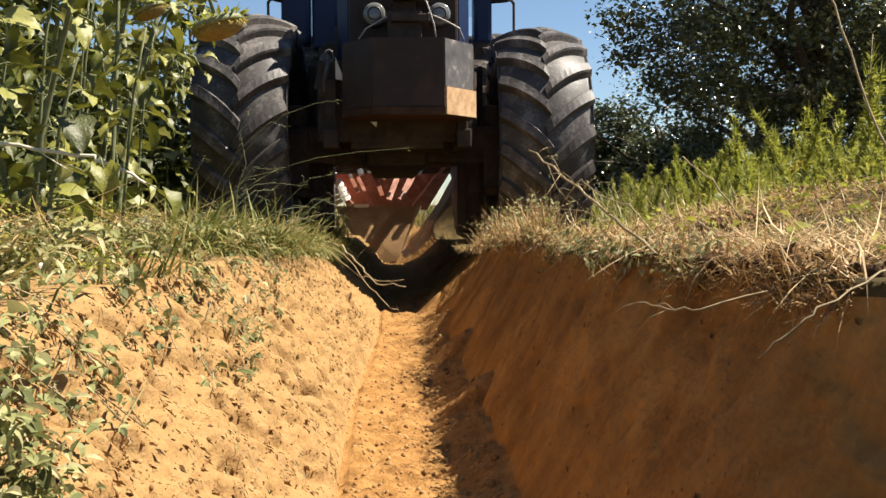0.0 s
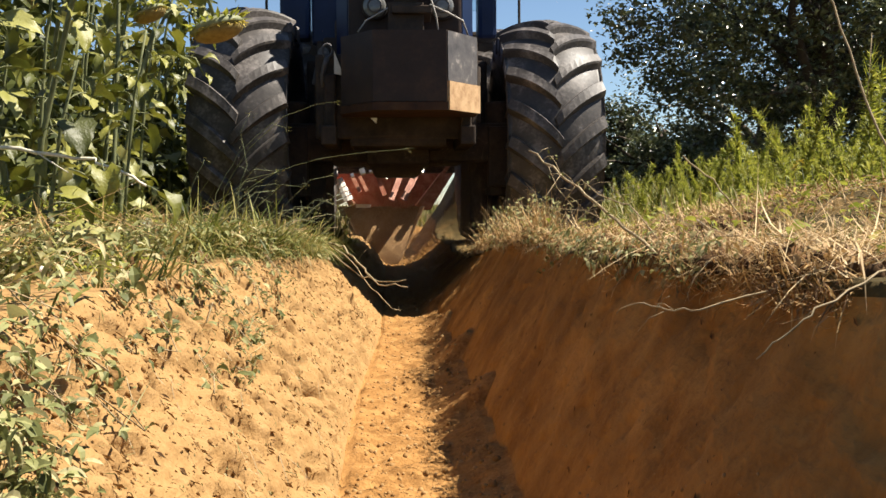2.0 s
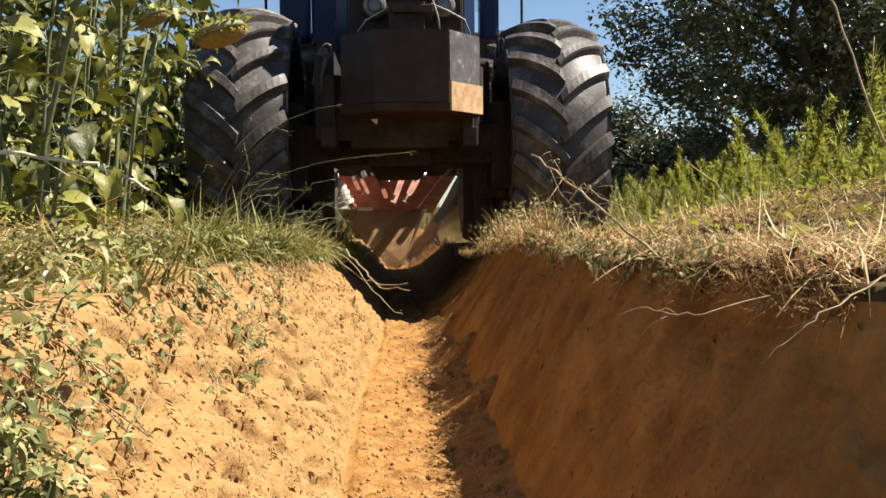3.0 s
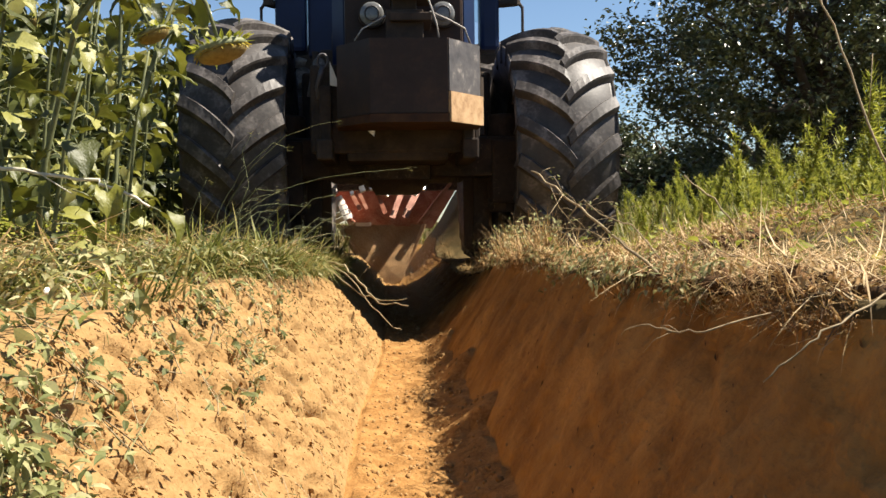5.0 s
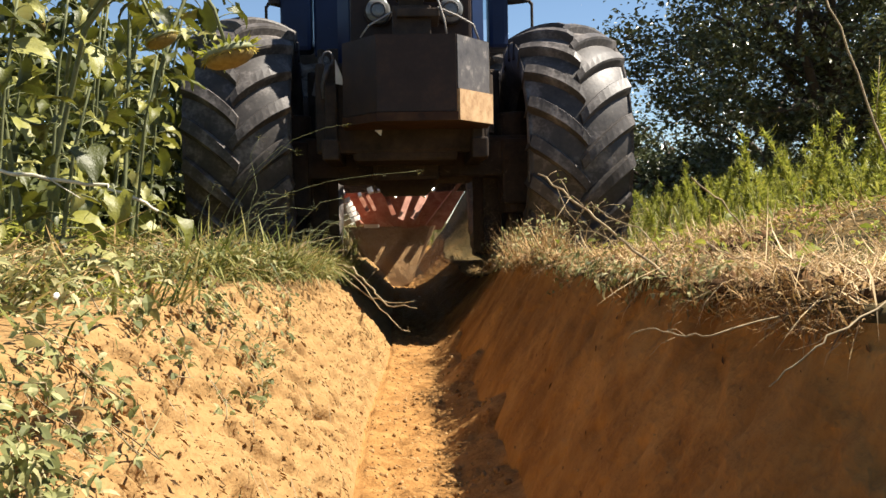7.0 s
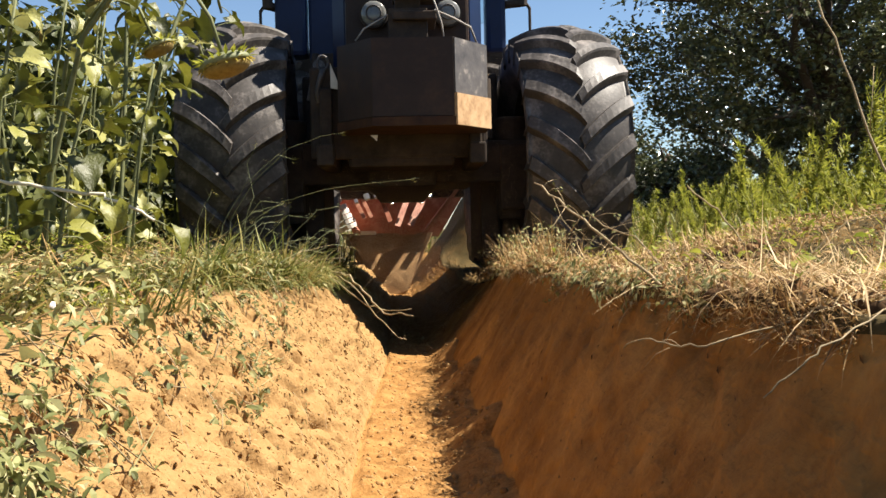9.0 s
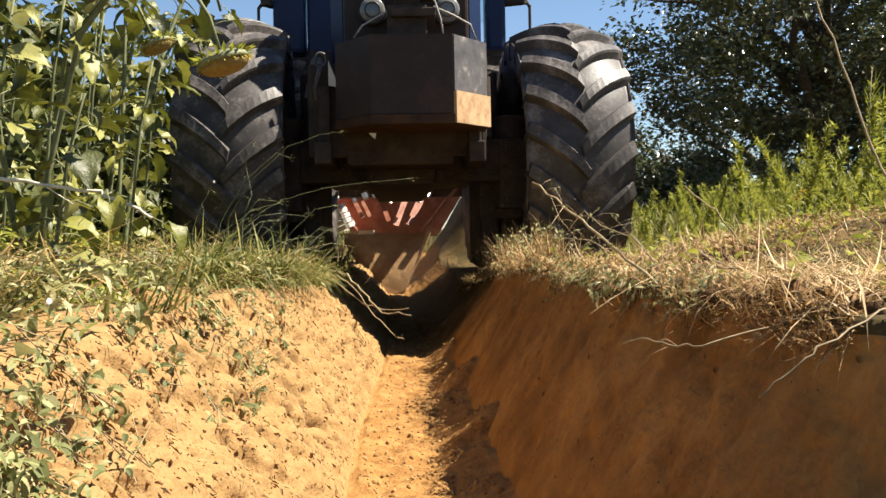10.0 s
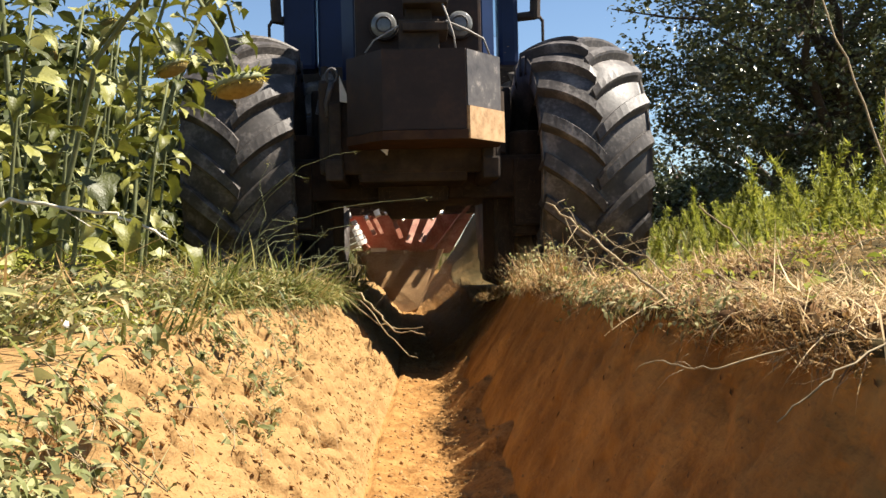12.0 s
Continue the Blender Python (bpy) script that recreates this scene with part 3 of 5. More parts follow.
    bm = bmesh.new()
    box(bm, -0.42, 1.0, 1.20, -0.28, 1.4, 1.62)
    part("battery_box", bm, DARKSTEEL, t, bevel=0.02)
    bm = bmesh.new()
    box(bm, -0.86, 1.2, 2.70, 0.86, 2.85, 2.88)
    part("cab_roof", bm, BLUE, t, bevel=0.04)
    bm = bmesh.new()
    box(bm, -0.84, 2.2, 1.3, 0.84, 2.85, 1.75)
    part("cab_base", bm, DARKSTEEL, t, bevel=0.03)
    bm = bmesh.new()
    box(bm, -0.66, 1.36, 1.75, 0.66, 1.37, 2.7)
    pane = part("windscreen", bm, GLASS, t, "clear cab windscreen")
    pane.visible_shadow = False
    # trench cleaner mounted behind
    cx = -0.10
    bm = bmesh.new()
    v_out = [(-0.46, 0.34), (-0.17, -0.15), (-0.06, -0.215), (0.06, -0.215), (0.16, -0.15), (0.38, 0.34)]
    lo = [bm.verts.new((cx + x, 3.65, z)) for x, z in v_out]
    hi = [bm.verts.new((cx + x * 0.86, 3.05 if z < 0 else 3.4, z)) for x, z in v_out]
    for i in range(len(lo) - 1):
        bm.faces.new((lo[i], lo[i + 1], hi[i + 1], hi[i]))
    bm.faces.new(lo)
    bm.faces.new(hi[::-1])
    bm.faces.new((lo[0], hi[0], hi[-1], lo[-1]))
    part("trench_share", bm, DUSTY, t, "soil-caked steel trench share", bevel=0.01)

    def slab(name, a, b, th, y0, y1, mat, label, lean=0.0):
        """A plate from point a to point b in the xz plane, th thick, from y0 to y1; its upper end a leans back."""
        d = Vector((b[0] - a[0], 0, b[1] - a[1]))
        n_ = Vector((-d.z, 0, d.x)).normalized() * th / 2
        bm = bmesh.new()
        A, B = Vector((cx + a[0], 0, a[1])), Vector((cx + b[0], 0, b[1]))
        ring = [A - n_, B - n_, B + n_, A + n_]
        f0 = [bm.verts.new((p.x, y0 + lean * (i in (0, 3)), p.z)) for i, p in enumerate(ring)]
        f1 = [bm.verts.new((p.x, y1 + lean * (i in (0, 3)), p.z)) for i, p in enumerate(ring)]
        bm.faces.new(f0)
        bm.faces.new(f1[::-1])
        for i in range(4):
            bm.faces.new((f0[i], f1[i], f1[(i + 1) % 4], f0[(i + 1) % 4]))
        part(name, bm, mat, t, label, bevel=0.006)

    slab("side_plate", (-0.60, 0.70), (-0.30, 0.36), 0.03, 3.2, 3.9, ORANGE, "orange sloping side plate")
    slab("side_plate", (0.66, 0.80), (0.30, 0.34), 0.03, 3.2, 3.9, ORANGE, "orange sloping side plate")
    bm = bmesh.new()
    bp = [(-0.58, 0.84), (0.78, 0.84), (0.44, 0.30), (-0.34, 0.30)]
    f0 = [bm.verts.new((cx + x, 3.92, z)) for x, z in bp]
    f1 = [bm.verts.new((cx + x, 3.96, z)) for x, z in bp]
    bm.faces.new(f0)
    bm.faces.new(f1[::-1])
    for i in range(4):
        bm.faces.new((f0[i], f1[i], f1[(i + 1) % 4], f0[(i + 1) % 4]))
    part("back_plate", bm, ORANGE, t, "red-orange back plate of the trencher", bevel=0.006)
    for px, pz, pr in ((-0.44, 0.64, 0.035), (-0.20, 0.655, 0.04), (-0.29, 0.62, 0.025), (0.02, 0.60, 0.02), (0.27, 0.61, 0.028), (-0.12, 0.665, 0.03), (-0.05, 0.635, 0.022), (0.10, 0.65, 0.024), (0.18, 0.62, 0.022), (0.35, 0.65, 0.024)):
        bm = bmesh.new()
        box(bm, -pr * 0.6, -0.01, -pr, pr * 0.6, 0.01, pr, pose(cx + px, 3.14, pz, -48, 25 if px > 0 else -20, 0))
        part("cutter_tooth", bm, STEEL if px > -0.3 else WHITE, t, "bright worn steel tooth", bevel=0.004)
    slab("brace", (-0.31, 0.64), (-0.22, 0.47), 0.035, 3.1, 3.16, ORANGE, "bright orange brace", 0.22)
    slab("brace", (-0.24, 0.64), (-0.16, 0.48), 0.03, 3.1, 3.15, ORANGE, "bright orange brace", 0.22)
    slab("brace", (0.16, 0.66), (0.06, 0.40), 0.05, 3.1, 3.18, ORANGE, "orange diagonal brace", 0.22)
    slab("brace", (0.30, 0.66), (0.17, 0.40), 0.06, 3.1, 3.2, ORANGE, "orange diagonal brace", 0.22)
    slab("brace", (-0.08, 0.66), (0.0, 0.44), 0.04, 3.2, 3.26, ORANGE, "orange diagonal brace", 0.22)
    slab("cross_bar", (-0.26, 0.345), (-0.13, 0.345), 0.032, 3.1, 3.2, WHITE, "sun-bleached cross bar end")
    slab("cross_bar", (0.07, 0.34), (0.22, 0.34), 0.032, 3.1, 3.2, ORANGE, "rusty orange cross bar end")
    slab("frame_beam", (-0.62, 0.76), (0.66, 0.76), 0.22, 3.3, 3.6, DARKSTEEL, "dark frame beam of the trencher")
    bm = bmesh.new()
    for k in range(5):
        rod(bm, (cx - 0.36 - 0.016 * k, 3.14, 0.38 + 0.042 * k), (cx - 0.374 - 0.016 * k, 3.14, 0.415 + 0.042 * k), 0.085 - 0.006 * k, seg=16)
    part("drive_guard", bm, WHITE, t, "pale ribbed plastic shaft guard")
    back = Matrix.Translation((-0.004, 0.8, 0.35)) @ Matrix.Diagonal((1.085, 1.0, 1.085, 1)) @ Matrix.Translation((0, 0, -0.35))  # mounted clear of the rear wheels
    for ob in t.children:
        if ob.name.split(".")[0] in ("trench_share", "side_plate", "back_plate", "cutter_tooth", "brace", "cross_bar", "frame_beam", "drive_guard"):
            ob.matrix_basis = back
    bm = bmesh.new()
    for sx in (-1, 1):
        rod(bm, (sx * 0.40, 2.9, 0.86), (sx * 0.42, 4.2, 0.80), 0.045, seg=12)
    part("lower_link", bm, DARKSTEEL, t, "dark lower links carrying the trencher")
    return t


tractor = build_tractor()


def dust_cloud():
    """Fine soil specks that hang round the share, thickest low down."""
    r = np.random.default_rng(23)
    n = 90000
    P = np.stack([r.normal(-0.06, 0.30, n), r.uniform(-0.5, 1.1, n), -0.19 + np.abs(r.normal(0, 0.24, n))], -1)
    P = P[np.abs(P[:, 0] + 0.06) < 0.22 + 0.75 * np.clip(P[:, 2] + 0.17, 0, 0.7)]
    k = 200000  # thin haze drifting forward under the machine
    Q = np.stack([r.normal(0.10, 0.55, k), r.uniform(-3.2, 0.6, k), 0.12 + np.abs(r.normal(0, 0.38, k))], -1)
    Q = Q[(np.abs(Q[:, 0]) < 1.15) & ((Q[:, 1] > -2.2) | (np.abs(Q[:, 0]) < 0.45))]
    k = 70000  # and along the trench itself
    low = np.stack([r.normal(0.06, 0.16, k), r.uniform(-3.0, -0.3, k), -0.21 + np.abs(r.normal(0, 0.15, k))], -1)
    low = low[(low[:, 0] > -0.13 - 0.5 * (low[:, 2] + 0.2)) & (low[:, 0] < 0.16 + 0.5 * (low[:, 2] + 0.2))]
    Q = np.concatenate([Q, low])
    grain = np.concatenate([np.full(len(P), 0.0013), np.full(len(Q), 0.0010)])
    P = np.concatenate([P, Q])
    n = len(P)
    T = P[:, None, :] + r.normal(0, 1, (n, 3, 3)) * grain[:, None, None]
    me = link_mesh("dust_cloud", T.reshape(-1, 3), np.arange(3 * n).reshape(-1, 3).tolist(), [DUST])
    return tagged(new("dust_cloud", me), "pale brown dust raised by the trencher", "dust", kind="stuff")


dust = dust_cloud()

# ---- plants: helpers ----
rng = np.random.default_rng(7)


def blade_mesh(P, L, W, az, lean, droop):
    """Tapered, drooping blades: arrays of feet, lengths, widths, azimuths, leans from upright and droops (radians)."""
    n = len(P)
    d = np.stack([np.cos(az), np.sin(az)], -1)
    side = np.stack([-np.sin(az), np.cos(az), np.zeros(n)], -1)
    pts = [P]
    cur, ang = P.copy(), lean.copy()
    for k in range(3):
        step = np.concatenate([d * np.sin(ang)[:, None], np.cos(ang)[:, None]], 1) * (L / 3)[:, None]
        cur = cur + step
        pts.append(cur)
        ang = ang + droop / 2
    w = [0.8, 1.0, 0.7]
    V = np.stack([pts[0] - side * (W * w[0] / 2)[:, None], pts[0] + side * (W * w[0] / 2)[:, None],
                  pts[1] - side * (W * w[1] / 2)[:, None], pts[1] + side * (W * w[1] / 2)[:, None],
                  pts[2] - side * (W * w[2] / 2)[:, None], pts[2] + side * (W * w[2] / 2)[:, None], pts[3]], 1).reshape(-1, 3)
    b = (np.arange(n) * 7)[:, None]
    F = np.concatenate([b + np.array([[0, 1, 3, 2]]), b + np.array([[2, 3, 5, 4]])]).tolist()
    F += (b + np.array([[4, 5, 6]])).tolist()
    return V, F


def leaf_mesh(P, L, W, az, pitch, roll, fold=0.25):
    """Small pointed leaves, folded on the midrib; pitch is up from level."""
    n = len(P)
    f = np.stack([np.cos(az) * np.cos(pitch), np.sin(az) * np.cos(pitch), np.sin(pitch)], -1)
    s0 = np.stack([-np.sin(az), np.cos(az), np.zeros(n)], -1)
    u0 = np.cross(f, s0)
    s = s0 * np.cos(roll)[:, None] + u0 * np.sin(roll)[:, None]
    u = np.cross(f, s)
    L, W = L[:, None], W[:, None]
    mid = P + f * L * 0.5 - u * W * fold * 0.5
    V = np.stack([P, P + f * L * 0.42 + s * W * 0.5 + u * W * fold * 0.4, mid, P + f * L * 0.42 - s * W * 0.5 + u * W * fold * 0.4, P + f * L - u * W * fold * 0.8], 1).reshape(-1, 3)
    b = (np.arange(n) * 5)[:, None]
    F = np.concatenate([b + np.array([[0, 1, 2]]), b + np.array([[0, 2, 3]]), b + np.array([[2, 1, 4]]), b + np.array([[2, 4, 3]])]).tolist()
    return V, F


def ovate_mesh(P, L, W, az, pitch, roll, bend=0.9):
    """Ovate leaves with a curved midrib and raised sides, for plants close by."""
    n = len(P)
    s0 = np.stack([-np.sin(az), np.cos(az), np.zeros(n)], -1)
    V = [P]
    cur, ang = P.copy(), pitch.copy()
    curl = U(0.1, 0.5, n)
    for k, w in enumerate((0.62, 1.0, 0.72, 0.0)):
        f = np.stack([np.cos(az) * np.cos(ang), np.sin(az) * np.cos(ang), np.sin(ang)], -1)
        u0 = np.cross(f, s0)
        sd = s0 * np.cos(roll)[:, None] + u0 * np.sin(roll)[:, None]
        up = np.cross(f, sd)
        cur = cur + f * (L * 0.27)[:, None]
        if w:
            hw = (W * w * 0.5 * U(0.85, 1.15, n))[:, None]
            V += [cur + sd * hw + up * hw * curl[:, None], cur, cur - sd * hw + up * hw * curl[:, None]]
        else:
            V.append(cur)
        ang = ang - bend * U(0.1, 0.5, n)
    V = np.stack(V, 1).reshape(-1, 3)
    b = (np.arange(n) * 11)[:, None]
    F = []
    for q in ((0, 1, 2), (0, 2, 3), (7, 10, 8), (8, 10, 9)):
        F += (b + np.array([q])).tolist()
    for k in (1, 4):
        F += (b + np.array([[k, k + 3, k + 4, k + 1]])).tolist() + (b + np.array([[k + 1, k + 4, k + 5, k + 2]])).tolist()
    return V, F


def U(a, b, n):
    return rng.uniform(a, b, n)


def stuff(name, VF, mats, label, category, soft=False):
    return tagged(new(name, link_mesh(name, VF[0], VF[1], mats, smooth=soft)), label, category, kind="stuff")


def patchy(x, y, scale, seed):
    return vnoise(x * scale, y * scale, seed) * 0.5 + 0.5


def spread(n, x0, x1, y0, y1, side, power=1.0, keep=None):
    """Feet on the bank: distance x0..x1 out from the lip, denser near it."""
    y = y0 + (y1 - y0) * rng.random(n) ** 1.4
    off = x0 + (x1 - x0) * rng.random(n) ** power
    zl, zr, xl, xr = bank(y)
    x = xl - off if side < 0 else xr + off
    if keep is not None:
        ok = keep(x, y)
        x, y = x[ok], y[ok]
    return np.stack([x, y, ground_height(x, y) - 0.004], -1)


def bare_crest(P):
    """Leaves the sandy crest of the sunny bank mostly bare close to the trench's end."""
    off = bank(P[:, 1])[2] - P[:, 0]
    edge = 0.20 * (1 - smooth(1.7, 2.9, P[:, 1])) + 0.07 * vnoise(P[:, 0] * 3, P[:, 1] * 4, 61) + 0.03 * vnoise(P[:, 0] * 11, P[:, 1] * 11, 62)
    return P[(off > edge) | (rng.random(len(P)) < 0.10)]


def bare_soil(P, share):
    """Thins the cover on the dug-over strip along the shaded bank."""
    close = (P[:, 1] < 2.5) & (P[:, 0] < bank(P[:, 1])[3] + 0.22)
    return P[~close | (rng.random(len(P)) < share)]


def off_track(P):
    """Away from the strips on which the wheels stand and roll."""
    return P[~((P[:, 1] > 4.35) & (np.abs(np.abs(P[:, 0] + 0.04) - 0.85) < 0.33))]


# ---- grass and litter on the two banks ----
def bank_cover():
    inview = lambda x, y: np.abs(x) < 0.55 * y + 0.75
    # left bank: short green grass, cut leaves and straw lying over it
    P = bare_crest(off_track(spread(15500, -0.02, 2.2, 1.0, 8.5, -1, 1.4, inview)))
    P = P[patchy(P[:, 0], P[:, 1], 5, 51) > 0.25]
    n = len(P)
    stuff("bank_grass", blade_mesh(P, U(0.04, 0.19, n) * (0.6 + 0.8 * patchy(P[:, 0], P[:, 1], 2.5, 52)), U(0.003, 0.0085, n), U(0, 6.28, n), U(0.3, 1.5, n), U(0.2, 1.4, n)), [GRASS], "short green and yellowing grass along the trench", "grass")
    P = bare_crest(off_track(spread(20000, -0.03, 1.4, 1.0, 6.0, -1, 1.4, inview)))
    n = len(P)
    P[:, 2] += U(0.0, 0.09, n)
    stuff("cut_leaves", ovate_mesh(P, 0.012 + 0.042 * rng.random(n) ** 2.2, U(0.004, 0.013, n), U(0, 6.28, n), U(-0.7, 0.8, n), U(-0.9, 0.9, n)), [CUT], "wilted cut leaves strewn over the bank", "leaf litter")
    P = bare_crest(off_track(spread(3600, -0.02, 1.0, 1.0, 6.0, -1, 1.3, inview)))
    n = len(P)
    P[:, 2] += U(0.0, 0.10, n)
    stuff("straw_litter", blade_mesh(P, U(0.06, 0.2, n), U(0.002, 0.005, n), U(0, 6.28, n), U(1.1, 1.7, n), U(-0.2, 0.4, n)), [STRAW], "dry straw lying on the grass", "straw")
    # low leafy weeds where the cut strip meets the sunflowers
    P = off_track(spread(15000, 0.16, 1.5, 1.6, 5.0, -1, 0.9, inview))
    P = P[patchy(P[:, 0], P[:, 1], 6, 71) > 0.36]
    n = len(P)
    P[:, 2] += 0.20 * smooth(0.1, 0.6, bank(P[:, 1])[2] - P[:, 0]) * rng.random(n) ** 1.5 * patchy(P[:, 0], P[:, 1], 4, 72)
    stuff("low_weeds", ovate_mesh(P, U(0.014, 0.042, n), U(0.007, 0.02, n), U(0, 6.28, n), U(-0.5, 0.8, n), U(-0.8, 0.8, n)), [WEED], "low bright green weeds at the sunflowers' feet", "weeds")
    P = bare_crest(off_track(spread(700, 0.0, 0.9, 1.2, 4.5, -1, 1.2, inview)))
    n = len(P)
    P[:, 2] += U(0.03, 0.11, n)
    stuff("pale_stems", blade_mesh(P, U(0.07, 0.24, n), U(0.0022, 0.005, n), U(0, 6.28, n), U(1.25, 1.75, n), U(-0.15, 0.25, n)), [PALESTRAW], "pale cut stems lying over the grass", "straw")
    y = U(1.8, 3.6, 9000)
    x = bank(y)[2] - U(0.30, 1.1, 9000)
    P = np.stack([x, y, ground_height(x, y)], -1)
    P = P[patchy(x, y, 9, 77) > 0.33]
    n = len(P)
    P[:, 2] += 0.17 * rng.random(n) * smooth(0.25, 0.6, bank(P[:, 1])[2] - P[:, 0])
    stuff("low_weeds", ovate_mesh(P, U(0.012, 0.032, n), U(0.005, 0.013, n), U(0, 6.28, n), U(-0.4, 1.0, n), U(-0.8, 0.8, n)), [WEED], "bright green weeds crowding under the sunflowers", "weeds")
    # green tufts along the sunny lip
    k = 46
    ty = U(2.2, 4.3, k)
    tx = bank(ty)[2] - 0.62 * rng.random(k) ** 1.3
    pick = rng.integers(0, k, 1300)
    P = np.stack([tx[pick] + rng.normal(0, 0.022, 1300), ty[pick] + rng.normal(0, 0.03, 1300), np.zeros(1300)], -1)
    P[:, 2] = ground_height(P[:, 0], P[:, 1]) - 0.004
    stuff("grass_tufts", blade_mesh(P, U(0.09, 0.27, 1300), U(0.003, 0.0075, 1300), U(0, 6.28, 1300), U(0.1, 0.9, 1300), U(0.3, 1.6, 1300)), [GRASS], "green grass tufts along the trench edge", "grass")
    # overhang at the lips
    y = U(1.2, 6.5, 1500)
    zl, zr, xl, xr = bank(y)
    P = np.stack([xl + U(-0.10, 0.01, 1500), y, 0 * y], -1)
    P[:, 2] = ground_height(P[:, 0], y)
    P = P[(patchy(P[:, 0], P[:, 1], 3, 53) + smooth(2.0, 3.2, P[:, 1]) * 0.5) > 0.62]
    n = len(P)
    stuff("overhanging_grass", blade_mesh(P, U(0.07, 0.24, n), U(0.003, 0.006, n), U(-1.2, 1.2, n), U(0.3, 1.2, n), U(0.6, 1.7, n)), [GRASS], "long grass drooping over the trench edge", "grass")
    # right bank: dry straw, weeds and dead grass
    P = bare_soil(off_track(spread(40000, -0.03, 2.6, 1.0, 9.0, 1, 1.3, inview)), 0.4)
    P = P[patchy(P[:, 0], P[:, 1], 7, 56) + 0.2 * rng.random(len(P)) > 0.64]
    n = len(P)
    P[:, 2] += U(0.0, 0.03, n)
    stuff("dry_straw", blade_mesh(P, 0.02 + 0.09 * rng.random(n) ** 2, U(0.0012, 0.0042, n), U(0, 6.28, n), U(0.9, 1.75, n), U(-1.2, 1.6, n)), [STRAW], "dry tangled straw on the trench edge", "straw")
    P = bare_soil(off_track(spread(17000, 0.10, 2.6, 1.2, 7.0, 1, 0.9, inview)), 0.5)
    P = P[patchy(P[:, 0], P[:, 1], 5, 73) + 0.15 * smooth(0.3, 1.2, P[:, 0] - 0.5) > 0.58]
    n = len(P)
    P[:, 2] += 0.12 * rng.random(n) ** 1.5 * patchy(P[:, 0], P[:, 1], 3, 74)
    stuff("low_weeds", ovate_mesh(P, U(0.012, 0.040, n), U(0.003, 0.009, n), U(0, 6.28, n), U(0.1, 1.3, n), U(-0.8, 0.8, n)), [WEED], "low green weeds between the straw", "weeds")
    P = off_track(spread(15000, 0.25, 3.2, 1.2, 9.0, 1, 0.9, inview))
    P = P[patchy(P[:, 0], P[:, 1], 3, 54) > 0.5]
    n = len(P)
    stuff("rough_grass", blade_mesh(P, U(0.03, 0.11, n), U(0.0018, 0.0042, n), U(0, 6.28, n), U(0.05, 1.2, n), U(0.1, 1.0, n)), [GRASS], "rough yellow-green grass on the bank", "grass")
    P = bare_soil(off_track(spread(15000, -0.04, 1.6, 1.0, 6.5, 1, 1.4, inview)), 0.45)
    P = P[patchy(P[:, 0], P[:, 1], 7, 56) + 0.3 * rng.random(len(P)) > 0.52]
    n = len(P)
    P[:, 2] += U(0.0, 0.035, n)
    stuff("dead_leaves", ovate_mesh(P, U(0.008, 0.028, n), U(0.004, 0.012, n), U(0, 6.28, n), U(-0.6, 0.7, n), U(-0.8, 0.8, n)), [STRAW], "small withered leaves in the straw", "leaf litter")
    P = off_track(spread(110, 0.0, 1.0, 1.1, 4.5, 1, 1.1, inview))
    n = len(P)
    P[:, 2] += U(0.01, 0.07, n)
    stuff("fallen_leaves", ovate_mesh(P, U(0.02, 0.05, n), U(0.012, 0.026, n), U(0, 6.28, n), U(-0.4, 0.9, n), U(-0.8, 0.8, n)), [WEED], "yellow-green leaves scattered in the straw", "leaf litter")
    y = U(1.1, 6.0, 1800)
    zl, zr, xl, xr = bank(y)
    P = np.stack([xr + U(-0.01, 0.12, 1800), y, 0 * y], -1)
    P[:, 2] = ground_height(P[:, 0], y)
    P = P[patchy(P[:, 0], P[:, 1], 4, 55) > 0.42]
    n = len(P)
    stuff("hanging_straw", blade_mesh(P, U(0.03, 0.12, n), U(0.0012, 0.003, n), U(-1.4, 1.4, n) + math.pi, U(0.7, 1.7, n), U(-0.2, 1.2, n)), [STRAW], "dry roots and straw hanging from the edge", "straw")
    y = 0.95 + 2.6 * rng.random(2600) ** 1.5
    zl, zr, xl, xr = bank(y)
    P = np.stack([xr + rng.uniform(-0.03, 0.36, 2600), y, 0 * y], -1)
    P[:, 2] = ground_height(P[:, 0], y) + U(0.0, 0.045, 2600)
    P = P[patchy(P[:, 0], P[:, 1], 3.5, 57) > 0.42]
    n = len(P)
    stuff("straw_tangle", blade_mesh(P, 0.03 + 0.15 * rng.random(n) ** 2, U(0.0010, 0.0030, n), U(0, 6.28, n), U(1.1, 1.9, n), U(-0.9, 1.1, n)), [PALESTRAW], "tangled dry stems lying over the trench edge", "straw")
    y = 1.0 + 2.4 * rng.random(170) ** 1.4
    x = bank(y)[3] + U(-0.04, 0.42, 170)
    P = np.stack([x, y, ground_height(x, y) + U(0.01, 0.06, 170)], -1)
    n = len(P)
    stuff("broken_stems", blade_mesh(P, U(0.05, 0.18, n), U(0.0010, 0.0024, n), rng.normal(math.pi, 1.3, n), U(1.42, 1.85, n), U(-0.1, 0.3, n)), [PALESTRAW], "pale broken stems lying over the trench edge", "straw")
    y = U(1.3, 4.2, 700)
    x = bank(y)[3] + U(0.12, 1.3, 700)
    P = np.stack([x, y, ground_height(x, y)], -1)
    P = off_track(P)
    n = len(P)
    stuff("dry_tufts", blade_mesh(P, 0.03 + 0.10 * rng.random(n) ** 2, U(0.001, 0.003, n), U(0, 6.28, n), U(0.1, 1.4, n), U(-1.0, 1.8, n)), [PALESTRAW], "upright dry grass stems on the bank", "grass")
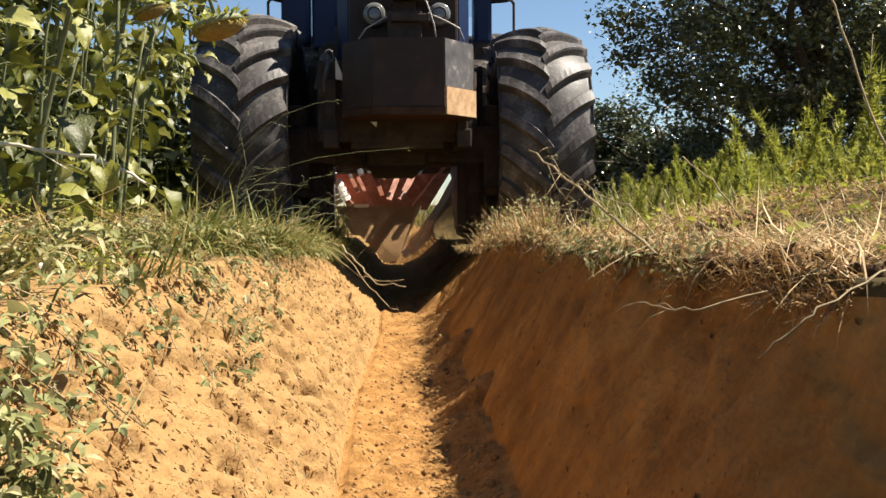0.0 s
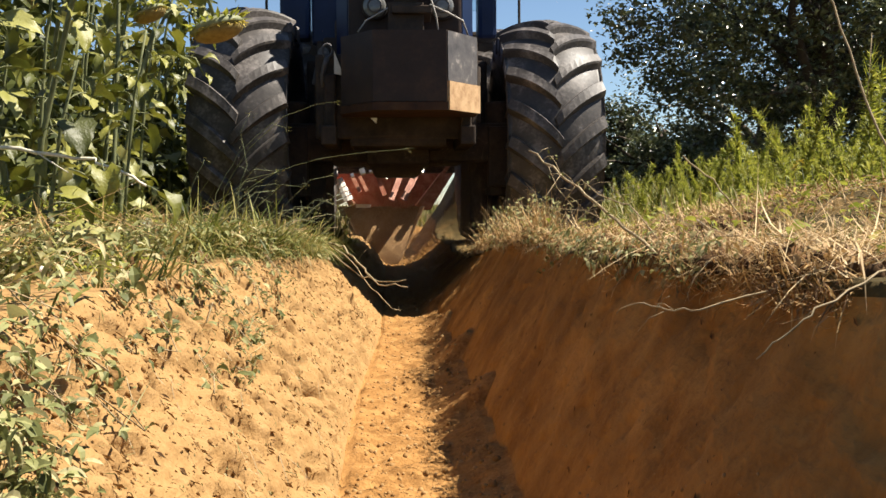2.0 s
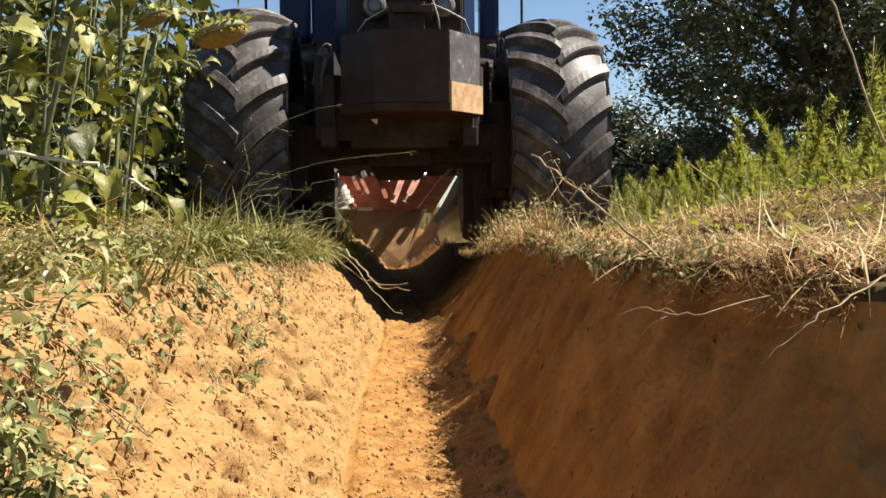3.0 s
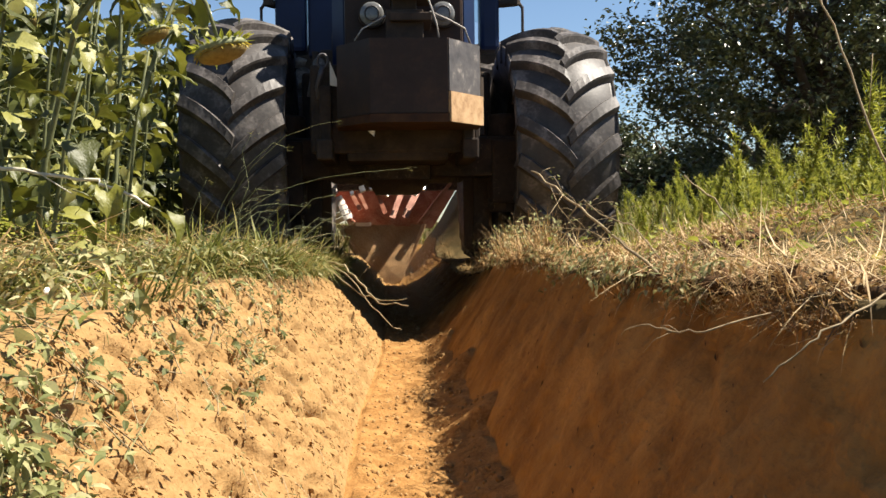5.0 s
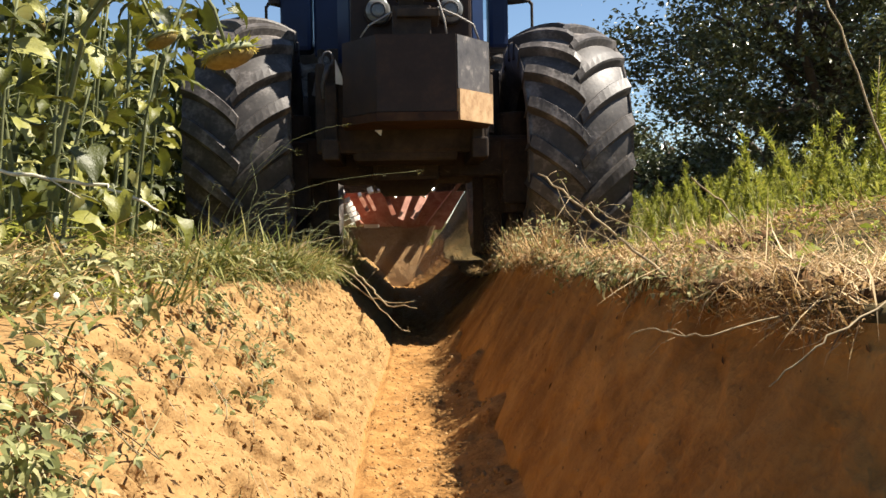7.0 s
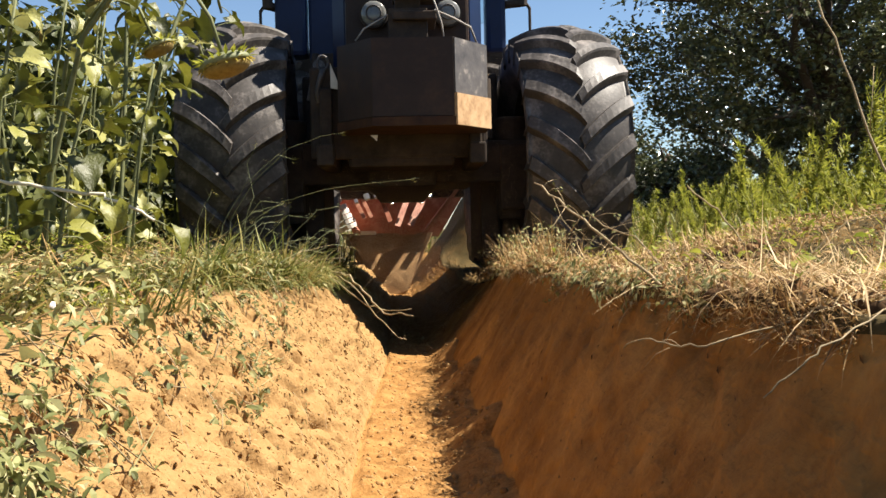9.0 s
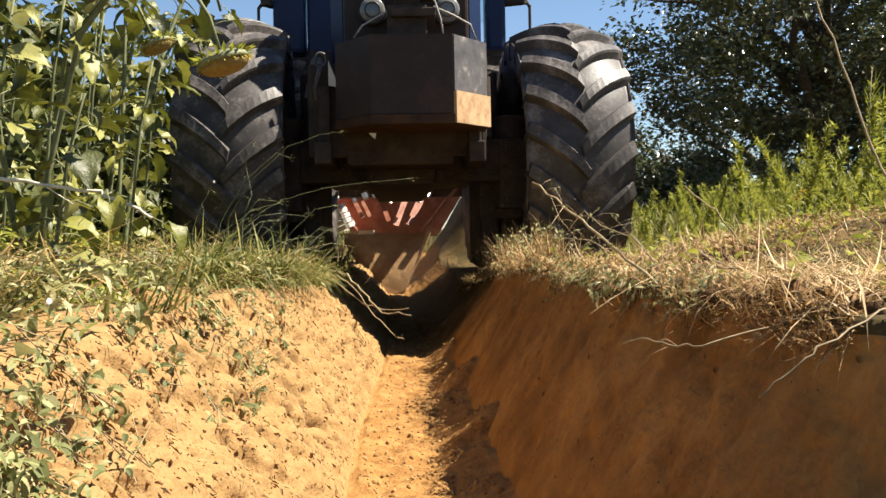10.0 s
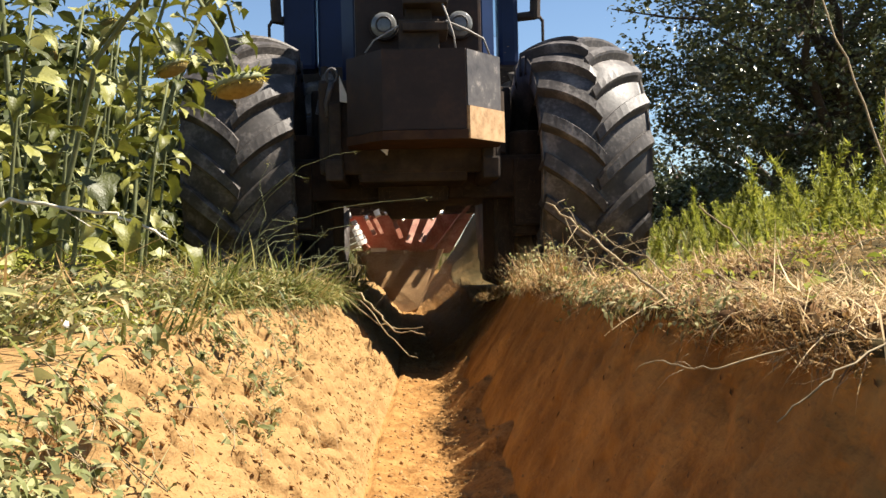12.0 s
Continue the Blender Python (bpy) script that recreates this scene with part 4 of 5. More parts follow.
    P = off_track(spread(14000, 0.16, 1.5, 1.25, 3.6, 1, 0.9, inview))
    P = P[patchy(P[:, 0], P[:, 1], 9, 78) > 0.35]
    n = len(P)
    P[:, 2] += U(0.0, 0.012, n)
    stuff("ground_litter", blade_mesh(P, 0.012 + 0.045 * rng.random(n) ** 1.6, U(0.0012, 0.0034, n), U(0, 6.28, n), U(0.6, 1.7, n), U(-0.6, 1.0, n)), [STRAW, GRASS], "short dead grass and litter on the bare soil", "litter")
    P = P[rng.random(n) < 0.22]
    n = len(P)
    stuff("small_weeds", ovate_mesh(P, U(0.008, 0.026, n), U(0.004, 0.010, n), U(0, 6.28, n), U(0.0, 1.1, n), U(-0.8, 0.8, n)), [WEED], "small green seedlings on the bare soil", "weeds")
    # dead weeds standing along the shaded lip in front of the wheel
    k = 30
    ty = U(3.0, 4.9, k)
    tx = bank(ty)[3] + U(-0.01, 0.12, k)
    pick = rng.integers(0, k, 1500)
    P = np.stack([tx[pick] + rng.normal(0, 0.02, 1500), ty[pick] + rng.normal(0, 0.03, 1500), np.zeros(1500)], -1)
    P[:, 2] = ground_height(P[:, 0], P[:, 1]) - 0.004
    stuff("dead_tufts", blade_mesh(P, 0.04 + 0.17 * rng.random(1500) ** 1.6, U(0.0016, 0.004, 1500), U(0, 6.28, 1500), U(0.1, 1.3, 1500), U(-0.4, 1.0, 1500)), [STRAW], "dry weeds standing on the trench edge", "weeds")
    P = P[rng.random(1500) < 0.6]
    n = len(P)
    P = P + np.stack([rng.normal(0, 0.03, n), rng.normal(0, 0.03, n), U(0.01, 0.15, n)], -1)
    stuff("withered_leaves", ovate_mesh(P, U(0.008, 0.022, n), U(0.004, 0.010, n), U(0, 6.28, n), U(-0.6, 0.7, n), U(-0.8, 0.8, n)), [CUT], "withered leaves on the dry weeds", "weeds")
    # beyond the machine and out to the trees
    y = 6 + 34 * rng.random(26000) ** 1.8
    x = U(-1, 1, 26000) * (0.5 * y + 1.5)
    P = np.stack([x, y, ground_height(x, y)], -1)
    P = P[(np.abs(P[:, 0]) > 0.5) | (P[:, 1] > 14)]
    P = off_track(P)
    n = len(P)
    big = 1 + P[:, 1] / 14
    stuff("field_grass", blade_mesh(P, U(0.10, 0.26, n) * np.minimum(big, 2.2), U(0.006, 0.012, n) * big, U(0, 6.28, n), U(0.05, 0.7, n), U(0.1, 0.9, n)), [GRASS, STRAW], "rough meadow grass reaching to the trees", "grass")


bank_cover()


# ---- crumbs and clods ----
def clods(P, R):
    """Rounded crumbs: bumpy icosahedra."""
    g = (1 + 5 ** 0.5) / 2
    base = np.array([(-1, g, 0), (1, g, 0), (-1, -g, 0), (1, -g, 0), (0, -1, g), (0, 1, g), (0, -1, -g), (0, 1, -g), (g, 0, -1), (g, 0, 1), (-g, 0, -1), (-g, 0, 1)], float) / (1 + g * g) ** 0.5
    tri = np.array([(0, 11, 5), (0, 5, 1), (0, 1, 7), (0, 7, 10), (0, 10, 11), (1, 5, 9), (5, 11, 4), (11, 10, 2), (10, 7, 6), (7, 1, 8), (3, 9, 4), (3, 4, 2), (3, 2, 6), (3, 6, 8), (3, 8, 9), (4, 9, 5), (2, 4, 11), (6, 2, 10), (8, 6, 7), (9, 8, 1)])
    n = len(P)
    V = base[None] * (U(0.65, 1.25, n * 12).reshape(n, 12, 1)) * (U(0.6, 1.25, n * 3).reshape(n, 1, 3)) * R[:, None, None]
    a = U(0, 6.28, n)
    c, s = np.cos(a)[:, None], np.sin(a)[:, None]
    V = np.stack([V[..., 0] * c - V[..., 1] * s, V[..., 0] * s + V[..., 1] * c, V[..., 2]], -1) + P[:, None]
    F = (tri[None] + (np.arange(n) * 12)[:, None, None]).reshape(-1, 3)
    return V.reshape(-1, 3), F.tolist()


def wall_points(n, part_, y0, y1, power=1.0, s0=0.0, s1=1.0):
    """Points on the trench's own surface: left wall, floor or right wall."""
    a, b = TRENCH_COLS[part_]
    rows = np.searchsorted(TRENCH_Y, y0 + (y1 - y0) * rng.random(n) ** power)
    rows = np.clip(rows, 0, len(TRENCH_Y) - 2)
    c = a + (s0 + (s1 - s0) * rng.random(n)) * (b - a - 1)
    ci = np.floor(c).astype(int)
    fr = (c - ci)[:, None]
    r2 = rng.random(n)[:, None]
    A = TRENCH_V[rows, ci] * (1 - fr) + TRENCH_V[rows, ci + 1] * fr
    B = TRENCH_V[rows + 1, ci] * (1 - fr) + TRENCH_V[rows + 1, ci + 1] * fr
    return A * (1 - r2) + B * r2


def soil_bits():
    P = wall_points(5200, "floor", 1.6, 7.0, 1.5)
    stuff("floor_crumbs", clods(P, 0.0014 + 0.008 * rng.random(len(P)) ** 6), [CRUMB], "loose soil crumbs on the trench floor", "soil", soft=True)
    P = wall_points(7000, "left", 0.8, 5.5, 1.5)
    stuff("wall_crumbs", clods(P, 0.0008 + 0.0038 * rng.random(len(P)) ** 4), [CRUMB], "soil crumbs clinging to the cut bank", "soil", soft=True)
    P = wall_points(500, "right", 0.9, 5.5, 1.3, 0.0, 0.5)
    stuff("bank_crumbs", clods(P, 0.001 + 0.004 * rng.random(len(P)) ** 4), [CRUMB], "soil crumbs on the shaded cut bank", "soil", soft=True)
    P = wall_points(14, "right", 0.9, 3.2, 1.2, 0.1, 0.9)
    stuff("pebbles", clods(P, 0.0012 + 0.003 * rng.random(len(P)) ** 2), [CRUMB], "small pale stones set in the bank", "pebbles", soft=True)
    P = wall_points(2000, "right", 1.2, 4.6, 1.2, 0.91, 1.0)
    P = P[patchy(P[:, 1], P[:, 1] * 0 + 2, 3.2, 75) > 0.47]
    n = len(P)
    P = P + np.stack([U(-0.03, 0.05, n), np.zeros(n), U(0.0, 0.055, n)], -1)
    stuff("hanging_weeds", ovate_mesh(P, U(0.008, 0.026, n), U(0.003, 0.009, n), U(1.6, 4.6, n), U(-1.2, 0.4, n), U(-0.8, 0.8, n)), [CUT], "small withered weeds hanging over the shaded bank", "weeds")
    P = wall_points(2300, "right", 0.9, 3.9, 1.2, 0.87, 1.0)
    P = P[patchy(P[:, 0], P[:, 1], 6, 58) > 0.4]
    n = len(P)
    stuff("edge_litter", blade_mesh(P + np.array([-0.004, 0, 0.006]), 0.015 + 0.075 * rng.random(n) ** 2, U(0.0012, 0.0036, n), rng.normal(math.pi, 1.1, n), U(0.6, 2.3, n), U(-1.2, 1.4, n)), [STRAW], "short dry straw caught on the trench edge", "straw")
    y = 0.95 + 3.2 * rng.random(1500) ** 1.3
    x = bank(y)[3] + U(-0.02, 0.42, 1500)
    P = np.stack([x, y, ground_height(x, y)], -1)
    P = P[patchy(P[:, 0], P[:, 1], 7, 56) < 0.62]
    stuff("turf_clods", clods(P, 0.005 + 0.020 * rng.random(len(P)) ** 2.0), [TOPSOIL], "dark dug-out clods between the straw", "soil", soft=True)
    P = wall_points(110, "right", 0.9, 3.8, 1.2, 0.15, 0.9)
    n = len(P)
    size = 0.004 + 0.018 * rng.random(n) ** 2
    stuff("soil_smears", leaf_mesh(P - np.array([0.002, 0, 0]), size, size * U(0.2, 0.5, n), rng.normal(-1.9, 0.3, n), U(-1.0, -0.3, n), U(0.9, 1.5, n)), [TOPSOIL], "dark smeared clods pressed into the shaded bank", "soil")
    P = wall_points(420, "right", 0.9, 5.0, 1.3, 0.93, 1.0)
    n = len(P)
    stuff("root_fringe", blade_mesh(P - np.array([0.004, 0, 0]), U(0.015, 0.06, n), U(0.0008, 0.002, n), U(-1.5, 1.5, n) + math.pi, U(1.2, 2.6, n), U(-0.5, 0.8, n)), [TOPSOIL], "fine dark roots hanging under the turf", "roots")
    P = wall_points(2600, "left", 0.75, 4.5, 1.4, 0.0, 0.9)
    n = len(P)
    size = 0.006 + 0.020 * rng.random(n) ** 2
    stuff("soil_flakes", leaf_mesh(P + np.array([0.001, 0, 0.001]), size, size * U(0.22, 0.4, n), rng.normal(1.2, 0.25, n), U(-0.75, -0.35, n), U(-0.9, 0.5, n)), [CRUMB], "flakes of soil scraped out of the sandy bank", "soil")
    P = wall_points(1000, "left", 0.75, 4.3, 1.35, 0.0, 0.93)
    n = len(P)
    size = 0.004 + 0.017 * rng.random(n) ** 2.2
    stuff("dark_crumbs", leaf_mesh(P + np.array([0.003, 0, 0.002]), size, size * U(0.2, 0.45, n), rng.normal(1.2, 0.35, n), U(-0.8, -0.3, n), rng.normal(0.75, 0.3, n)), [TOPSOIL], "dark crumbs and root ends in the scraped bank", "soil")
    P = wall_points(900, "left", 0.8, 4.5, 1.4, 0.0, 0.35)
    stuff("left_clods", clods(P, 0.0012 + 0.0042 * rng.random(len(P)) ** 4), [CRUMB], "larger soil clods at the bank's crest", "soil", soft=True)
    # Leaves added mostly out of view to cut light bounced off the bank.
    P = wall_points(2400, "left", 0.25, 0.80, 1.0, 0.0, 1.0)
    n = len(P)
    P = P + np.stack([U(0.0, 0.05, n), np.zeros(n), U(0.0, 0.05, n)], -1)
    P = P[patchy(P[:, 1], P[:, 2], 9, 76) > 0.18 + 0.42 * smooth(0.55, 0.85, P[:, 1])]
    n = len(P)
    stuff("wilted_cover", ovate_mesh(P, 0.008 + 0.022 * rng.random(n) ** 2, U(0.004, 0.012, n), U(-2.2, 2.2, n), U(-0.8, 0.8, n), U(-0.8, 0.8, n)), [CUT], "added wilted leaves over the bank, cutting bounced light", "leaf litter")
    P = wall_points(1500, "left", 0.8, 4.0, 1.4, 0.0, 0.95)
    n = len(P)
    Q = wall_points(150, "left", 0.8, 3.6, 1.3, 0.05, 0.9)
    k = len(Q)
    stuff("thin_straws", blade_mesh(Q + np.array([0.004, 0, 0.004]), U(0.02, 0.08, k), U(0.0006, 0.0014, k), rng.normal(-0.5, 0.7, k), U(1.7, 2.6, k), U(-0.4, 0.4, k)), [DRYSTEM], "thin dry straws lying on the sandy bank", "straw")
    stuff("scattered_bits", leaf_mesh(P + np.array([0.004, 0, 0.004]), 0.003 + 0.018 * rng.random(n) ** 3, U(0.001, 0.003, n), U(-1.4, 1.4, n), U(-1.4, 0.1, n), U(-0.8, 0.8, n)), [CUT], "bits of cut grass stuck to the sandy bank", "leaf litter")


soil_bits()


# ---- clumps of wilted plants on the sunny bank ----
def bank_clump(x, y, z, size, n, label, lean=1):
    P = np.stack([x + rng.normal(0, size * 0.45, n), y + rng.normal(0, size, n), 0 * np.zeros(n)], -1)
    P[:, 2] = z - lean * (P[:, 0] - x) * 1.3 + np.abs(rng.normal(0, 0.014, n)) + 0.004
    P[:, 0] += lean * np.abs(rng.normal(0, 0.012, n))
    root = tagged(new("wilted_plant"), label, "weed", group="wilted plants on the bank")
    k = max(6, n // 3)
    Q = P[rng.integers(0, n, k)]
    L = 0.005 + 0.019 * rng.random(n) ** 2 + 0.010 * (rng.random(n) < 0.06)
    A = ovate_mesh(P, L, L * U(0.35, 0.75, n), U(-2.2, 2.2, n), U(-0.7, 0.8, n), U(-0.8, 0.8, n))
    B = blade_mesh(Q, U(0.02, 0.075, k), U(0.0012, 0.003, k), U(-2.5, 2.5, k), U(0.9, 1.7, k), U(-0.2, 0.7, k))
    tagged(part("foliage", link_mesh("foliage", *join(A, B), [CUT]), None, root), kind="stuff")
    o = np.argsort(P[:, 1])[:: max(1, n // 6)]
    part("stem", link_mesh("stem", *tube([tuple(P[i]) for i in o], 0.0010, 0.0006, 5), [DRYSTEM], smooth=True), None, root)
    return root


for cx, cy, cz, cs, cn in ((-0.424, 0.844, 0.176, 0.035, 60), (-0.451, 0.99, 0.197, 0.045, 70), (-0.417, 0.78, 0.139, 0.035, 60), (-0.40, 0.88, 0.136, 0.03, 36), (-0.478, 1.0, 0.232, 0.045, 70), (-0.45, 0.86, 0.205, 0.04, 60), 
                           (-0.44, 1.24, 0.15, 0.02, 24), (-0.445, 1.89, 0.185, 0.06, 80), (-0.41, 1.78, 0.115, 0.05, 40), (-0.44, 1.41, 0.165, 0.045, 50), (-0.52, 1.35, 0.235, 0.06, 60), (-0.43, 2.3, 0.17, 0.08, 70), (-0.40, 2.62, 0.15, 0.08, 60)):
    bank_clump(cx, cy, cz, cs * 0.8, int(cn * (0.5 if cy < 1.1 else 0.8)), "wilted green plant lying on the sandy bank")
for i in range(16):
    q = wall_points(1, "left", 1.0, 2.6, 1.2, 0.02, 0.45)[0]
    bank_clump(float(q[0]), float(q[1]), float(q[2]), float(rng.uniform(0.012, 0.03)), int(rng.integers(14, 34)), "small torn leaves lying on the sandy bank")

for cy, cz in ((2.62, 0.19), (2.75, 0.2), (1.9, 0.22), (1.45, 0.24)):
    bank_clump(0.385 + 0.02 * (cy < 1.6), cy, cz, 0.035, 34, "small dark tuft hanging from the turf edge", -1)


def lump(name, x, y, r, mat, label, category):
    z = float(ground_height(x, y)) + r * 0.35
    V, F = clods(np.array([[x, y, z]]), np.array([r]))
    bm = bmesh.new()
    vs = [bm.verts.new(v) for v in V]
    for f in F:
        bm.faces.new([vs[k] for k in f])
    bmesh.ops.subdivide_edges(bm, edges=bm.edges, cuts=1, smooth=0.6, use_grid_fill=True)
    me = bpy.data.meshes.new(name)
    bm.to_mesh(me)
    bm.free()
    me.materials.append(mat)
    me.polygons.foreach_set("use_smooth", [True] * len(me.polygons))
    return tagged(new(name, me), label, category)


lump("stone", -0.706, 1.70, 0.017, WHITE, "small pale stone half buried in the bank", "stone")
lump("soil_clod", -0.527, 2.2, 0.024, TOPSOIL, "dark clod of topsoil on the bank's crest", "clod")
lump("soil_clod", -0.61, 1.95, 0.02, TOPSOIL, "dark clod of topsoil on the bank's crest", "clod")


# ---- single stalks and twigs ----
def stalk(name, points, r0, r1, mat, label, branches=(), tip=None, bits=0):
    pts = [Vector(p) for p in points]
    fine = []
    for i in range(len(pts) - 1):
        for k in range(4):
            q = pts[i].lerp(pts[i + 1], k / 4)
            j = 0.8 * max(r0, r1)
            fine.append(q + Vector((rng.normal(0, j), rng.normal(0, j), rng.normal(0, j))))
    fine.append(pts[-1])
    ob = tagged(new(name, link_mesh(name, *tube(fine, r0, r1, 6), [mat], smooth=True)), label, "stalk")
    for b in branches:
        part("twig", link_mesh("twig", *tube(b, min(r0, r1) * 0.5, min(r0, r1) * 0.35, 5), [mat], smooth=True), None, ob)
    if bits:
        ends = np.array([tuple(b[-1]) for b in branches for _ in range(bits)]) + rng.normal(0, 0.004, (bits * len(branches), 3))
        k = len(ends)
        part("seed_head", link_mesh("seed_head", *ovate_mesh(ends, U(0.004, 0.012, k), U(0.002, 0.006, k), U(0, 6.28, k), U(-0.8, 0.9, k), U(-1, 1, k)), [CUT]), None, ob, "small pale withered seed leaves")
    if tip:
        e = pts[-1]
        n = 8
        P = np.tile(np.array(e), (n, 1)) + rng.normal(0, 0.006, (n, 3))
        part("seed_head", link_mesh("seed_head", *leaf_mesh(P, U(0.006, 0.016, n), U(0.001, 0.002, n), U(-0.8, 0.8, n), U(-0.7, 0.7, n), U(-1, 1, n)), [GRASS]), None, ob)
    return ob


def twigs_along(points, count, length):
    """Short side twigs off a stalk."""
    out = []
    pts = [Vector(p) for p in points]
    for _ in range(count):
        i = int(rng.integers(0, len(pts) - 1))
        a = pts[i].lerp(pts[i + 1], float(rng.random()))
        d = Vector((rng.normal(), rng.normal() * 0.6, rng.normal() * 0.7 + 0.2)).normalized() * length * float(rng.uniform(0.5, 1.3))
        out.append([a, a + d * 0.5 + Vector((0, 0, 0.004)), a + d])
    return out


S1 = [(0.209, 2.05, 0.468), (0.262, 1.95, 0.412), (0.316, 1.85, 0.350), (0.367, 1.75, 0.290), (0.418, 1.66, 0.226)]
stalk("dead_stalk", S1, 0.0020, 0.0034, DRYSTEM, "dead branching stalk leaning over the trench", [[(0.240, 1.99, 0.435), (0.262, 2.0, 0.385), (0.292, 1.98, 0.345)], [(0.262, 1.95, 0.412), (0.23, 1.93, 0.37), (0.19, 1.92, 0.345)]] + twigs_along(S1[:4], 9, 0.04), bits=2)
S7 = [(0.30, 2.12, 0.36), (0.335, 2.1, 0.405), (0.365, 2.08, 0.37), (0.43, 2.05, 0.345), (0.50, 2.0, 0.25)]
stalk("dead_stalk", S7, 0.0012, 0.0018, DRYSTEM, "dead branching stalk beside the trench", twigs_along(S7, 12, 0.05), bits=3)
S2 = [(0.622, 2.3, 0.459), (0.694, 2.3, 0.404), (0.776, 2.3, 0.30)]
stalk("dry_stalk", S2, 0.002, 0.0022, DRYSTEM, "pale broken stem stuck in the grass")
S3 = [(0.207, 1.213, 0.207), (0.226, 1.170, 0.223), (0.251, 1.127, 0.217), (0.283, 1.091, 0.221), (0.40, 1.10, 0.25), (0.50, 1.12, 0.28)]
stalk("dead_branch", S3, 0.0009, 0.0015, DRYSTEM, "thin dry twig hanging on the shaded bank", [[(0.251, 1.127, 0.217), (0.230, 1.127, 0.208), (0.219, 1.141, 0.190)]] + twigs_along(S3, 7, 0.025))
S4 = [(0.60, 1.05, 0.29), (0.40, 0.88, 0.28), (0.318, 0.838, 0.249), (0.288, 0.838, 0.226), (0.258, 0.838, 0.201)]
stalk("hanging_stalk", S4, 0.0013, 0.0008, DRYSTEM, "dry grass stem hanging into the trench")
S5 = [(0.80, 1.48, 0.2), (0.765, 1.55, 0.40), (0.737, 1.6, 0.528), (0.70, 1.66, 0.70), (0.66, 1.72, 0.88)]
stalk("tall_stalk", S5, 0.0026, 0.0016, DRYSTEM, "tall dry weed stalk standing on the bank", [[(0.737, 1.6, 0.528), (0.741, 1.6, 0.572), (0.755, 1.62, 0.643)]])
S6 = [(-0.95, 1.9, 0.44), (-0.881, 1.9, 0.48), (-0.784, 1.9, 0.466), (-0.687, 1.9, 0.452), (-0.633, 1.9, 0.435), (-0.57, 1.9, 0.396)]
stalk("broken_stalk", S6, 0.0046, 0.0030, PALESTALK, "pale broken sunflower stalk bent over the grass", [[(-0.784, 1.9, 0.466), (-0.74, 1.88, 0.44), (-0.704, 1.85, 0.422)]])
for pts, r in (([(-0.373, 4.2, 0.20), (-0.29, 4.1, 0.175), (-0.206, 4.0, 0.092), (-0.136, 3.95, 0.03), (-0.027, 3.9, 0.021)], 0.008), ([(-0.38, 4.2, 0.2), (-0.255, 4.1, 0.122), (-0.172, 4.0, 0.01), (-0.091, 3.9, -0.062), (-0.055, 3.9, -0.074)], 0.005), ([(-0.38, 4.1, 0.18), (-0.206, 4.0, 0.057), (-0.113, 3.95, 0.041), (-0.034, 3.9, 0.051)], 0.005)):
    stalk("drooping_grass", pts, r * 0.7, r * 0.3, DRYSTEM, "pale grass stem drooping into the trench", twigs_along(pts, 2, 0.07))
for pts in ([(-0.66, 3.2, 0.2), (-0.632, 3.2, 0.415), (-0.541, 3.15, 0.541), (-0.426, 3.1, 0.635), (-0.315, 3.05, 0.669), (-0.249, 3.0, 0.673)], [(-0.6, 3.2, 0.22), (-0.55, 3.2, 0.415), (-0.457, 3.2, 0.469), (-0.321, 3.1, 0.501), (-0.176, 3.05, 0.519), (-0.035, 3.0, 0.526)],
            [(-0.57, 3.0, 0.2), (-0.557, 3.0, 0.394), (-0.529, 3.0, 0.48), (-0.545, 3.0, 0.584), (-0.518, 3.0, 0.635)], [(-0.65, 3.0, 0.2), (-0.625, 3.0, 0.394), (-0.555, 3.0, 0.515), (-0.45, 3.0, 0.609), (-0.407, 3.0, 0.592)], [(-0.68, 2.8, 0.2), (-0.671, 2.8, 0.375), (-0.646, 2.8, 0.44), (-0.621, 2.8, 0.488)]):
    stalk("seeding_grass", pts, 0.0013, 0.0006, STEM, "tall seeding grass stem beside the trench", twigs_along(pts[2:], 4, 0.03), tip=True)
for i in range(34):
    y0 = float(rng.uniform(2.5, 4.1))
    x0 = float(bank(y0)[2]) - 0.04 - abs(float(rng.normal(0, 0.13)))
    z0 = float(ground_height(x0, y0))
    a, ln, hh = float(rng.uniform(-1.0, 0.9)), float(rng.uniform(0.08, 0.3)), float(rng.uniform(0.10, 0.26))
    pts = [(x0, y0, z0), (x0 + math.cos(a) * ln * 0.3, y0 + math.sin(a) * ln * 0.3, z0 + hh * 0.6), (x0 + math.cos(a) * ln * 0.7, y0 + math.sin(a) * ln * 0.7, z0 + hh * 0.95), (x0 + math.cos(a) * ln, y0 + math.sin(a) * ln, z0 + hh * rng.uniform(0.8, 1.1))]
    stalk("seeding_grass", pts, 0.0012, 0.0006, STEM, "thin seeding grass stem beside the trench", twigs_along(pts[1:], 3, 0.035), tip=True)
for pts in ([(0.524, 1.75, 0.285), (0.564, 1.6, 0.295), (0.606, 1.45, 0.285), (0.646, 1.4, 0.278)], [(0.529, 1.7, 0.277), (0.563, 1.5, 0.256), (0.57, 1.35, 0.239)], [(0.528, 1.9, 0.315), (0.571, 1.7, 0.266), (0.601, 1.5, 0.246)], [(0.413, 2.0, 0.206), (0.433, 1.85, 0.193), (0.455, 1.7, 0.205), (0.504, 1.6, 0.241)]):
    stalk("dry_stalk", pts, 0.0017, 0.0010, DRYSTEM, "dry stem lying along the trench edge", twigs_along(pts, 9, 0.05), bits=2)
